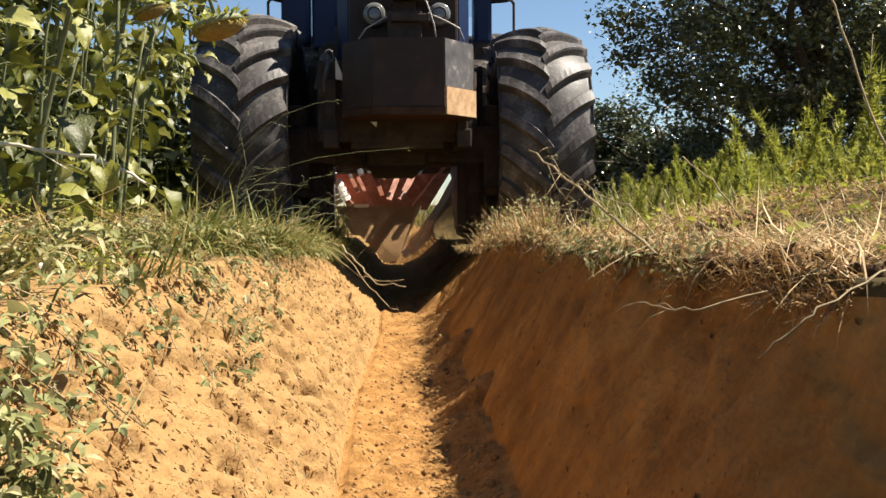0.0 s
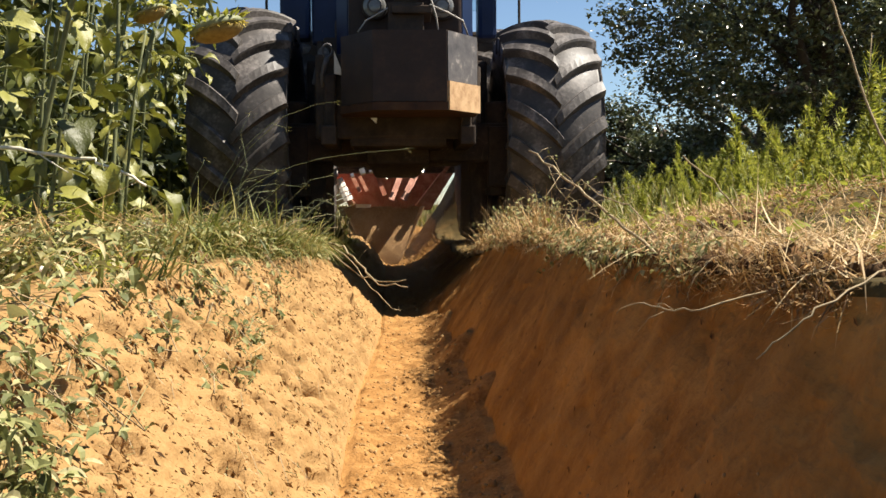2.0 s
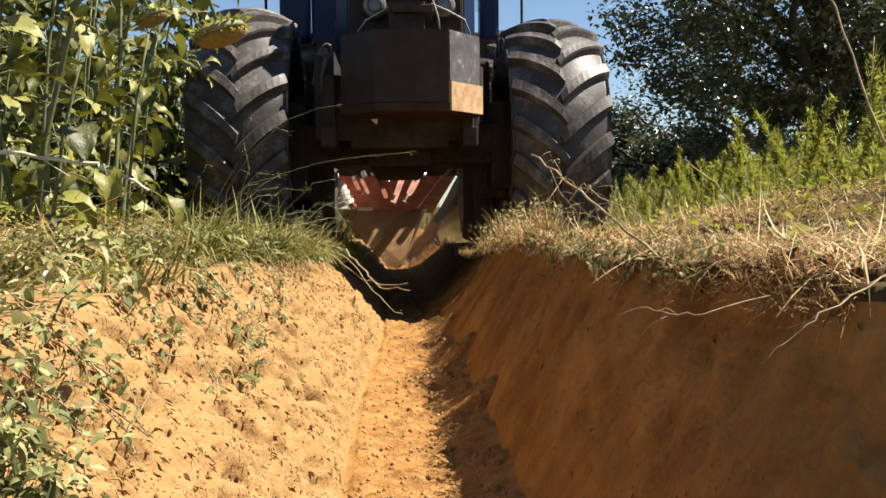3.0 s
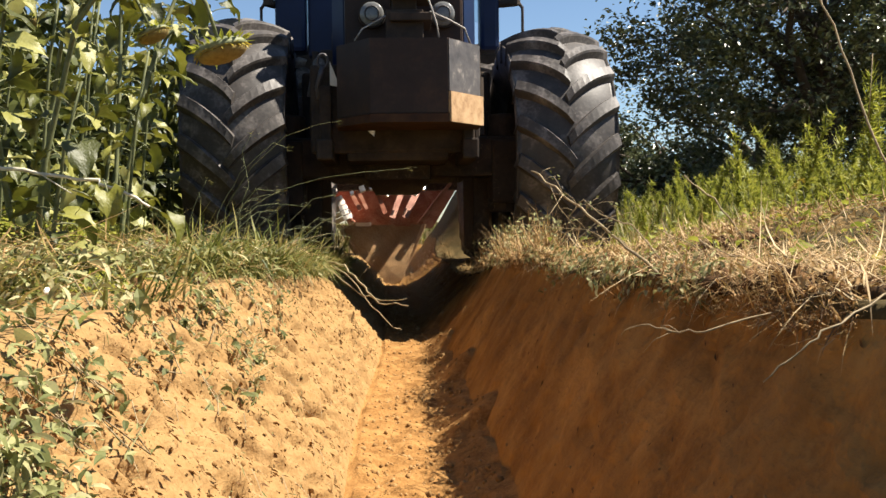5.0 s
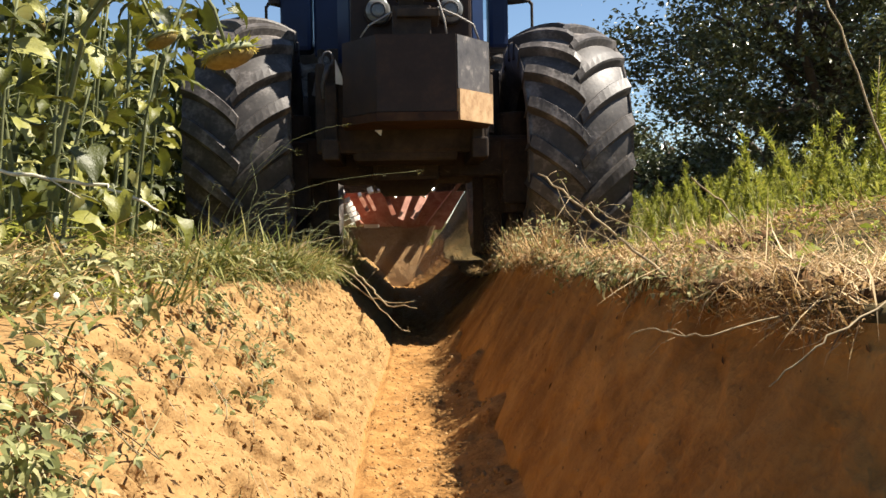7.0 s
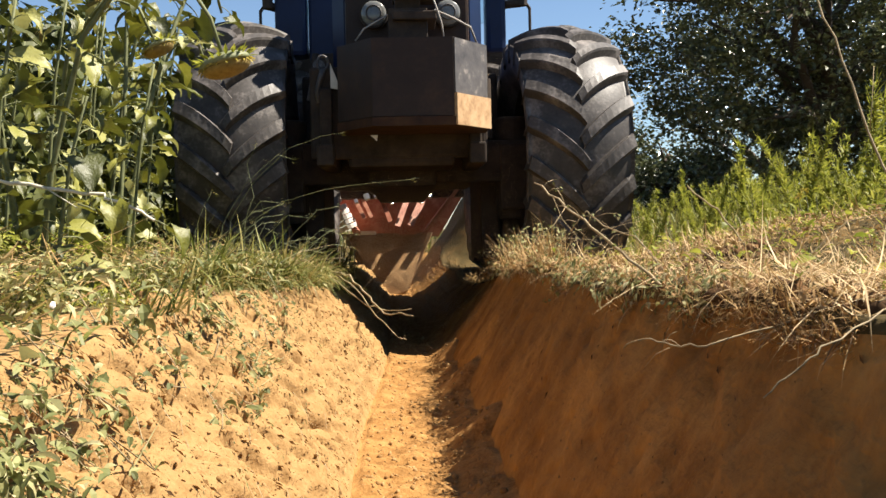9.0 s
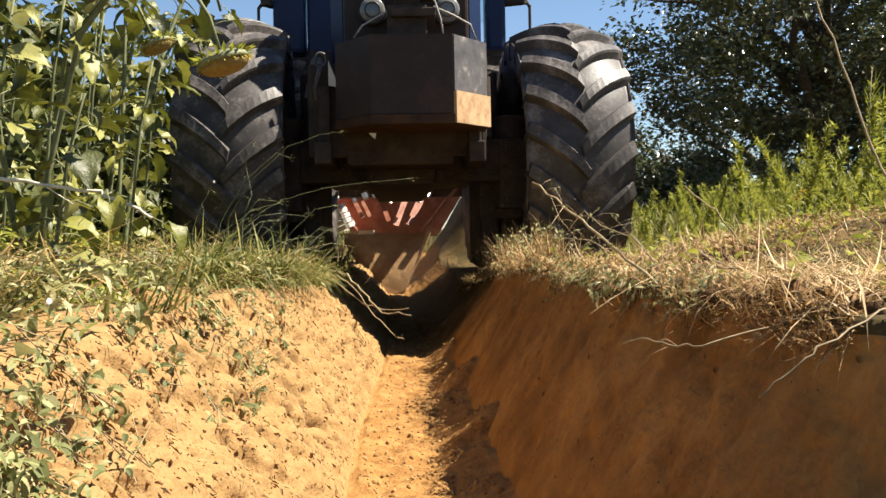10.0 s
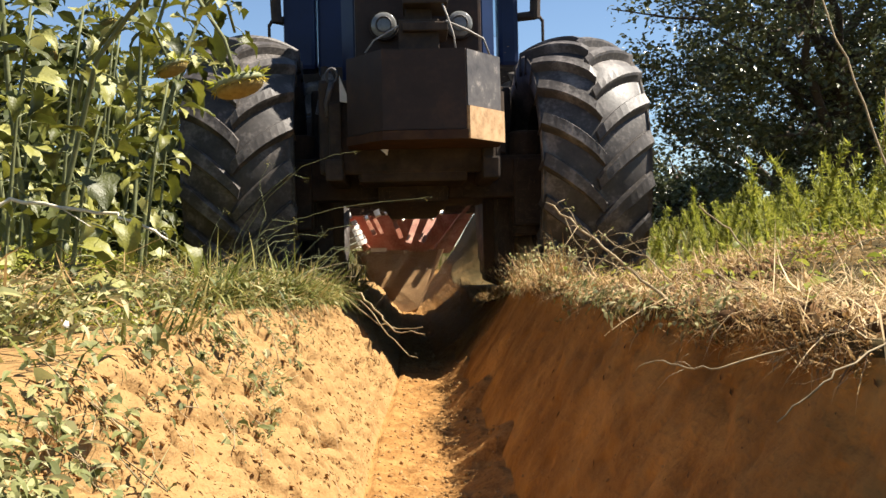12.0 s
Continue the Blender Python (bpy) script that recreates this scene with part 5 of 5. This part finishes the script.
for i in range(26):
    yy = float(U(1.8, 4.5, 1)[0])
    side = 1 if i % 3 else -1
    xx = (0.44 + abs(rng.normal(0, 0.18))) if side > 0 else (-0.5 - abs(rng.normal(0, 0.25)))
    zz = float(ground_height(xx, yy))
    a, ln = float(U(0, 6.28, 1)[0]), float(U(0.12, 0.35, 1)[0])
    up = float(U(0.02, 0.22, 1)[0])
    p = [(xx, yy, zz + 0.005), (xx + math.cos(a) * ln * 0.5, yy + math.sin(a) * ln * 0.5, zz + up * 0.7 + 0.02), (xx + math.cos(a) * ln, yy + math.sin(a) * ln, zz + up)]
    stalk("dry_stalk", p, 0.0013, 0.0006, DRYSTEM, "thin dry stem lying in the grass", twigs_along(p, 3, 0.04))


# ---- tall weeds on the far bank ----
def weed(h, n):
    root = tagged(new("weed"), "leafy yellow-green weed growing on the bank", "weed", group="weeds on the bank")
    lean = rng.normal(0, 0.06, 2)
    pts = [(lean[0] * (k / 5) ** 2 * h * 3, lean[1] * (k / 5) ** 2 * h * 3, h * k / 5) for k in range(6)]
    part("stem", link_mesh("stem", *tube(pts, 0.004, 0.0015, 5), [STEM], smooth=True), None, root)
    u = 0.1 + 0.9 * rng.random(n) ** 0.8
    P = np.stack([lean[0] * u ** 2 * h * 3, lean[1] * u ** 2 * h * 3, u * h], -1)
    az = U(0, 6.28, n)
    L = U(0.035, 0.075, n) * (1.15 - 0.5 * u) * (h / 0.6) ** 0.5
    m = n // 4
    A = leaf_mesh(P, L, L * 0.30, az, U(-0.2, 1.2, n), U(-0.4, 0.4, n))
    uu = 0.4 + 0.55 * rng.random(m)
    Q = np.stack([lean[0] * uu ** 2 * h * 3, lean[1] * uu ** 2 * h * 3, uu * h], -1)
    B = blade_mesh(Q, U(0.06, 0.14, m), U(0.003, 0.006, m), U(0, 6.28, m), U(0.3, 0.8, m), U(-0.3, 0.3, m))
    tagged(part("foliage", link_mesh("foliage", *join(A, B), [WEED]), None, root), kind="stuff")
    return root


WEEDS = [weed(h, n) for h, n in ((0.62, 240), (0.5, 200), (0.72, 280), (0.4, 130), (0.3, 100))]
for i, w in enumerate(WEEDS):
    w.matrix_basis = pose(2.2 + i * 0.25, 4.5 + 0.3 * (i % 2), float(ground_height(2.2 + i * 0.25, 4.5 + 0.3 * (i % 2))))
for i in range(190):
    yy = float(2.6 + 7.5 * rng.random() ** 1.2)
    lo_ = 0.75 if yy < 4 else 1.32
    xx = lo_ + (0.5 * yy + 0.6 - lo_) * float(rng.random()) ** 0.7
    big = xx > 1.1 + 0.1 * yy or yy > 5
    pick = int(rng.integers(0, 3)) if big and yy > 3.4 else int(rng.integers(3, 5))
    if (not big and rng.random() < 0.35) or (yy < 3.0 and rng.random() < 0.5):
        continue
    copy_thing(WEEDS[pick], pose(xx, yy, float(ground_height(xx, yy)) - 0.01, 0, 0, float(rng.uniform(0, 360))) @ Matrix.Scale(float(rng.uniform(0.5, 0.75)) * (0.75 + 0.05 * min(yy, 6)), 4))
for i in range(150):
    yy = float(rng.uniform(3.2, 7.5))
    xx = 1.25 + (0.5 * yy - 0.6) * float(rng.random())
    copy_thing(WEEDS[int(rng.integers(0, 5))], pose(xx, yy, float(ground_height(xx, yy)) - 0.01, 0, 0, float(rng.uniform(0, 360))) @ Matrix.Scale(float(rng.uniform(0.42, 0.78)), 4))

def small_flower(x, y, z):
    zg = float(ground_height(x, y))
    root = tagged(new("wildflower"), "small yellow wildflower among dry grass", "flower")
    part("stem", link_mesh("stem", *tube([(x, y, zg), (x + 0.01, y, (z + zg) / 2), (x, y, z)], 0.0018, 0.0012, 5), [STEM]), None, root)
    n = 16
    head = part("corolla", link_mesh("corolla", *leaf_mesh(np.tile([x, y, z], (n, 1)) + rng.normal(0, 0.004, (n, 3)), U(0.010, 0.016, n), U(0.006, 0.009, n), U(0, 6.28, n), U(-0.2, 0.7, n), U(-0.3, 0.3, n)), [PETAL]), None, root)
    tagged(head, kind="stuff")


for p in ((1.02, 2.6, 0.441), (1.06, 2.65, 0.46), (0.86, 2.3, 0.36), (1.5, 3.6, 0.5)):
    small_flower(*p)


# ---- sunflowers ----
def sun_leaf_mesh(L, W, droop, fold, seed):
    """A heart-shaped leaf on its stalk; the stalk starts at the origin and runs along +x."""
    r = np.random.default_rng(seed)
    pet = [(0, 0, 0), (0.035, 0, 0.022), (0.075, 0, 0.036), (0.105, 0, 0.036)]
    pv, pf = tube(pet, 0.0035, 0.0022, 5)
    nu, nv = 8, 7
    v, f = [], []
    x, z, ang = 0.105, 0.036, 0.15
    for i in range(nu):
        u = i / (nu - 1)
        w = W * (1.05 * math.sin(math.pi * min(1, (u * 0.93 + 0.07)) ** 0.62)) * (1 - 0.15 * u) / 2 + 0.002
        if i:
            ang -= droop / (nu - 1)
            x += L / (nu - 1) * math.cos(ang)
            z += L / (nu - 1) * math.sin(ang)
        for j in range(nv):
            q = -1 + 2 * j / (nv - 1)
            back = -0.30 * L * (1 - u) ** 3 * abs(q) ** 1.5
            tooth = 1 + ((0.10 if (i % 2 == 0) else -0.10) + 0.06 * r.normal()) * (abs(q) > 0.9)
            v.append((x + back * math.cos(ang), q * w * tooth * math.cos(fold * abs(q)), z + abs(q) * w * math.sin(fold) + 0.007 * r.normal() * abs(q) + back * math.sin(ang)))
    for i in range(nu - 1):
        for j in range(nv - 1):
            f.append((i * nv + j, i * nv + j + 1, (i + 1) * nv + j + 1, (i + 1) * nv + j))
    V, F = join((pv, pf), (v, f))
    return link_mesh("leaf", V, F, [SUNLEAF, STEM], smooth=True, index=[1] * len(pf) + [0] * len(f))


LEAVES = [sun_leaf_mesh(0.15, 0.135, 0.9, 0.3, 1), sun_leaf_mesh(0.14, 0.115, 1.3, 0.5, 2), sun_leaf_mesh(0.16, 0.15, 0.7, 0.25, 3), sun_leaf_mesh(0.11, 0.085, 0.6, 0.4, 4), sun_leaf_mesh(0.15, 0.11, 1.6, 0.6, 5)]


def head_parts(parent, m, r):
    """A drooping flower head: green bracts behind, a brown disc, short yellow petals. Its face is -z."""
    bm = bmesh.new()
    bmesh.ops.create_uvsphere(bm, u_segments=22, v_segments=10, radius=r, matrix=Matrix.Diagonal((1, 1, 0.42, 1)))
    for v in bm.verts:
        if v.co.z < 0:
            v.co.z *= 0.3
    h = part("flower_head", bm, STEM, parent, "drooping sunflower head", m, smooth=True)
    bm = bmesh.new()
    bmesh.ops.create_uvsphere(bm, u_segments=22, v_segments=8, radius=r * 0.9, matrix=Matrix.Translation((0, 0, -r * 0.12)) @ Matrix.Diagonal((1, 1, 0.38, 1)))
    part("disc", bm, DISC, h, "brown seed disc", smooth=True)
    n = 34
    a = np.linspace(0, 2 * math.pi, n, endpoint=False)
    P = np.stack([np.cos(a) * r * 0.86, np.sin(a) * r * 0.86, np.zeros(n)], -1)
    part("corolla", link_mesh("corolla", *leaf_mesh(P, U(0.18, 0.36, n) * r, U(0.10, 0.16, n) * r, a, U(-1.1, 0.0, n), U(-0.5, 0.5, n)), [PETAL]), None, h, "withered yellow petals")
    n = 44
    a = np.linspace(0, 4 * math.pi, n, endpoint=False)
    P = np.stack([np.cos(a) * r * 0.82, np.sin(a) * r * 0.82, np.full(n, r * 0.16)], -1)
    part("calyx", link_mesh("calyx", *leaf_mesh(P, U(0.35, 0.6, n) * r, U(0.16, 0.24, n) * r, a, U(-0.1, 0.9, n), U(-0.4, 0.4, n)), [WEED]), None, h)
    return h


def sunflower(points, r0, leaf_count, first, head, seed, label, leaf_scale=1.0):
    r = np.random.default_rng(seed)
    root = tagged(new("sunflower"), label, "sunflower", group="sunflowers beside the trench")
    pts = [Vector(p) for p in points]
    part("stem", link_mesh("stem", *tube(pts, r0, r0 * 0.55, 7), [SUNSTEM], smooth=True), None, root)
    for i in range(leaf_count):
        u = (first + (0.97 - first) * i / (leaf_count - 1)) * (len(pts) - 1)
        k = min(int(u), len(pts) - 2)
        p = pts[k].lerp(pts[k + 1], u - k)
        az = i * 137.5 + r.uniform(-25, 25)
        s = leaf_scale * r.uniform(0.7, 1.15) * (1.0 if i < leaf_count * 0.75 else 0.75)
        part("leaf", LEAVES[int(r.integers(0, 5))], None, root, m=Matrix.Translation(p) @ pose(0, 0, 0, r.uniform(-30, 30), r.uniform(-20, 58), az) @ Matrix.Scale(s, 4))
    if head:
        end, d = pts[-1], (pts[-1] - pts[-2]).normalized()
        head_parts(root, Matrix.Translation(end + d * head * 0.3) @ (-d).to_track_quat("Z", "Y").to_matrix().to_4x4(), head)
    return root


def base_sunflowers():
    out = []
    for k, h in enumerate((1.05, 1.2, 0.95, 1.3)):
        lean = rng.normal(0, 0.05, 2)
        pts = [(lean[0] * (i / 6) ** 2 * 2, lean[1] * (i / 6) ** 2 * 2, h * i / 6) for i in range(7)]
        a = rng.uniform(0, 6.28)
        x, y, z = pts[-1]
        pts += [(x + 0.05 * math.cos(a), y + 0.05 * math.sin(a), z + 0.05), (x + 0.12 * math.cos(a), y + 0.12 * math.sin(a), z + 0.03), (x + 0.16 * math.cos(a), y + 0.16 * math.sin(a), z - 0.05)]
        out.append(sunflower(pts, 0.0085, 36, 0.06, 0.05 if k % 2 else 0, 40 + k, "tall sunflower plant with broad drooping leaves", 0.58))
    return out


SUNFLOWERS = base_sunflowers()
_placed = 0
for row, rx in enumerate((-0.98, -1.42, -1.86, -2.32, -2.8, -3.4, -4.2)):
    yy = 2.0 if row == 0 else 2.2 + 0.35 * row
    while yy < (4.1 if row == 0 else 12.0):
        xx = min(rx, -0.38 - 0.21 * min(yy, 5.5)) + float(rng.normal(0, 0.05))
        if xx > -0.50 * yy - 0.6 and not (yy > 4.2 and xx > -1.5):
            m = pose(xx, yy, float(ground_height(xx, yy)) - 0.02, float(rng.normal(0, 7)), float(rng.normal(0, 7)), float(rng.uniform(0, 360)))
            if _placed < 4:
                SUNFLOWERS[_placed].matrix_basis = m
            else:
                copy_thing(SUNFLOWERS[int(rng.integers(0, 4))], m @ Matrix.Scale(float(rng.uniform(0.85, 1.15)), 4))
            _placed += 1
        yy += float(rng.uniform(0.34, 0.52)) * (1 if row < 4 else 1.3)
yy = 4.5
while yy < 10.5:
    for xx in (-1.42, -1.66):
        copy_thing(SUNFLOWERS[int(rng.integers(0, 4))], pose(xx + float(rng.normal(0, 0.03)), yy + float(rng.normal(0, 0.05)), float(ground_height(xx, yy)) - 0.02, 0, 0, float(rng.uniform(0, 360))) @ Matrix.Scale(float(rng.uniform(1.0, 1.4)), 4))
    yy += 0.36
# Unseen plants past the view's edge, added to cut skylight on the trench walls.
yy = 1.75
while yy > 0.8:
    xx = -1.2 + float(rng.normal(0, 0.05))
    copy_thing(SUNFLOWERS[int(rng.integers(0, 4))], pose(xx, yy, float(ground_height(xx, yy)) - 0.02, 0, 0, float(rng.uniform(0, 360))))
    yy -= 0.30
# the one that leans out over the grass with its hanging head
sunflower([(-0.86, 2.05, 0.2), (-0.82, 2.05, 0.5), (-0.74, 2.02, 0.78), (-0.62, 1.98, 0.92), (-0.52, 1.96, 0.90), (-0.46, 1.95, 0.805), (-0.437, 1.95, 0.728)], 0.0068, 10, 0.12, 0.056, 77, "sunflower bent over with its seed head hanging", 0.5)
sunflower([(-1.0, 2.5, 0.2), (-0.98, 2.5, 0.5), (-0.92, 2.5, 0.85), (-0.82, 2.5, 0.98), (-0.74, 2.5, 0.95), (-0.70, 2.5, 0.86)], 0.007, 16, 0.12, 0.045, 78, "sunflower with a drooping dark head", 0.56)


def undergrowth():
    n = 26000
    y = 3.2 + 9.0 * rng.random(n)
    x = -1.32 - (0.36 * y + 0.3) * rng.random(n)
    P = np.stack([x, y, ground_height(x, y) + 1.25 * rng.random(n) ** 1.3], -1)
    P = P[P[:, 0] < -0.40 - 0.215 * np.minimum(P[:, 1], 5.0)]
    n = len(P)
    L = U(0.04, 0.12, n)
    # SHADELEAF carries the understorey's shade in its colour.
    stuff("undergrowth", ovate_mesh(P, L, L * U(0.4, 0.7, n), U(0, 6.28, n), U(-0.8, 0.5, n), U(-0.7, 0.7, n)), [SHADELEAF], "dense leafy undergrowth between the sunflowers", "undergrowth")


undergrowth()
for bx, by, hh, sd in ((-0.95, 2.35, 0.74, 81), (-0.84, 2.72, 0.62, 82), (-1.02, 2.9, 0.8, 83), (-0.80, 1.98, 0.42, 84), (-0.98, 2.1, 0.66, 85), (-1.12, 2.5, 0.85, 86), (-1.0, 2.65, 0.58, 87), (-1.2, 2.75, 0.7, 88), (-0.9, 3.1, 0.72, 89), (-1.12, 3.2, 0.9, 90)):
    bz = float(ground_height(bx, by)) - 0.01
    sunflower([(bx, by, bz), (bx + 0.02, by, bz + hh * 0.35), (bx + 0.05, by - 0.02, bz + hh * 0.7), (bx + 0.09, by - 0.03, bz + hh)], 0.0055, 15, 0.12, 0, sd, "young sunflower plant with ragged drooping leaves", 0.46)
_stalk = bpy.data.objects["broken_stalk"]
for px, py, pz, ra in ((-0.704, 1.85, 0.43, 20), (-0.66, 1.9, 0.452, -60), (-0.58, 1.9, 0.40, 0)):
    part("leaf", LEAVES[1], None, _stalk, "withered leaf hanging from the stalk", m=Matrix.Translation((px, py, pz)) @ pose(0, 0, 0, 10, 50, ra) @ Matrix.Scale(0.5, 4))


# ---- trees behind the meadow ----
def tree(x, y, h, rx, base, leaves, seed):
    r = np.random.default_rng(seed)
    root = tagged(new("tree"), "large dark green oak at the meadow's edge", "tree", group="trees at the meadow's edge")
    root.location = (x, y, 0)
    groups = []
    tips = []
    trunk = [(0.1 * r.normal(), 0.1 * r.normal(), h * 0.5 * k / 4 - (0.2 if k == 0 else 0)) for k in range(5)]
    groups.append(tube(trunk, 0.42, 0.22, 10))
    for i in range(16):
        a, z0 = r.uniform(0, 6.28), h * r.uniform(0.12, 0.5)
        end = Vector((math.cos(a) * rx * r.uniform(0.5, 0.78), math.sin(a) * rx * r.uniform(0.5, 0.78), z0 + h * r.uniform(0.05, 0.4)))
        st = Vector((0, 0, z0))
        mid = st.lerp(end, 0.5) + Vector((r.normal() * 0.3, r.normal() * 0.3, 0.4))
        groups.append(tube([st, st.lerp(mid, 0.5), mid, mid.lerp(end, 0.5) + Vector((0, 0, 0.15)), end], 0.14, 0.03, 6))
        tips += [mid, end]
        for q in range(3):
            e2 = mid.lerp(end, r.uniform(0.2, 0.9)) + Vector((r.normal(), r.normal(), r.normal() * 0.6)) * 0.9
            groups.append(tube([mid.lerp(end, 0.4), mid.lerp(e2, 0.6), e2], 0.05, 0.012, 5))
            tips.append(e2)
    part("trunk", link_mesh("trunk", *join(*groups), [BARK], smooth=True), None, root, "dark trunk with spreading limbs")
    # clumps through the crown, uneven at the rim
    c = []
    while len(c) < 330:
        p = r.uniform(-1, 1, 3)
        d = np.linalg.norm(p)
        if d > 1.0 or (d < 0.45 and r.random() < 0.6):
            continue
        c.append((p[0] * rx, p[1] * rx * 0.8, base + (h - base) * (0.5 + 0.5 * p[2])))
    c = np.array(c)
    rad = r.uniform(0.32, 0.85, len(c)) * rx / 4.6
    k = r.integers(0, len(c), leaves)
    g = np.clip(r.normal(0, 0.5, (leaves, 3)), -0.9, 0.9) * rad[k][:, None] * np.array([1.15, 1.0, 0.7])
    P = c[k] + g
    L = r.uniform(0.09, 0.19, leaves)
    part("crown", link_mesh("crown", *leaf_mesh(P, L, L * 0.62, r.uniform(0, 6.28, leaves), r.uniform(-0.9, 0.5, leaves), r.uniform(-1.0, 1.0, leaves)), [TREELEAF]), None, root, "dark uneven leafy crown")


tree(9.9, 22.5, 10.0, 4.7, 0.2, 52000, 5)
tree(6.6, 30.0, 3.6, 1.9, 0.0, 9000, 9)
tree(7.9, 27.0, 2.6, 1.9, -0.3, 9000, 12)
tree(14.5, 25.0, 11.0, 5.0, 0.4, 30000, 6)
tree(12.0, 31.0, 8.0, 5.0, 0.2, 12000, 8)


# ---- what moves ----
def motions():
    """The tractor creeps forward over the trench; its wheels roll and steer a little."""
    along = [(0, 0.0), (1, -0.100), (2, -0.205), (3, -0.300), (4, -0.390), (5, -0.472), (6, -0.545), (7, -0.600), (8, -0.652), (9, -0.698), (10, -0.744), (11, -0.788), (12, -0.836)]
    body, front_l, front_r, rear = [], [], [], []
    for t, dy in along:
        u = t / 12
        yaw = -0.36 * min(1, t / 5.5)
        roll = 0.3 * math.sin(math.pi * min(1, t / 4)) * (t < 4) - 0.5 * max(0, (t - 5) / 7)
        body.append((t, pose(-0.04 - 0.007 * min(1, t / 3), 6.0 + dy, 0.02 * u, -0.2 * min(1, t / 6), roll, yaw)))
        spin = math.degrees(-dy / FRONT_R)
        steer = -1.5 + 3.5 * min(1, t / 5.5) + 0.5 * u
        front_l.append((t, pose(-0.845, 0, 0.75 + 0.02 * (1 - u), spin, 0, steer)))
        front_r.append((t, pose(0.845, 0, 0.695 + 0.02 * u, spin, 0, steer)))
        rear.append((t, math.degrees(-dy / 0.93)))
    walk(tractor, body)
    walk(dust, [(t, pose(-0.02 + 0.01 * t, 8.75 + dy, 0.006 * t)) for t, dy in along])  # trails with the share, rising slowly
    walk(WHEELS["l"], front_l)
    walk(WHEELS["r"], front_r)
    walk(WHEELS["bl"], [(t, pose(-0.86, 2.75, 0.92, a)) for t, a in rear])
    walk(WHEELS["br"], [(t, pose(0.86, 2.75, 0.92, a)) for t, a in rear])


motions()
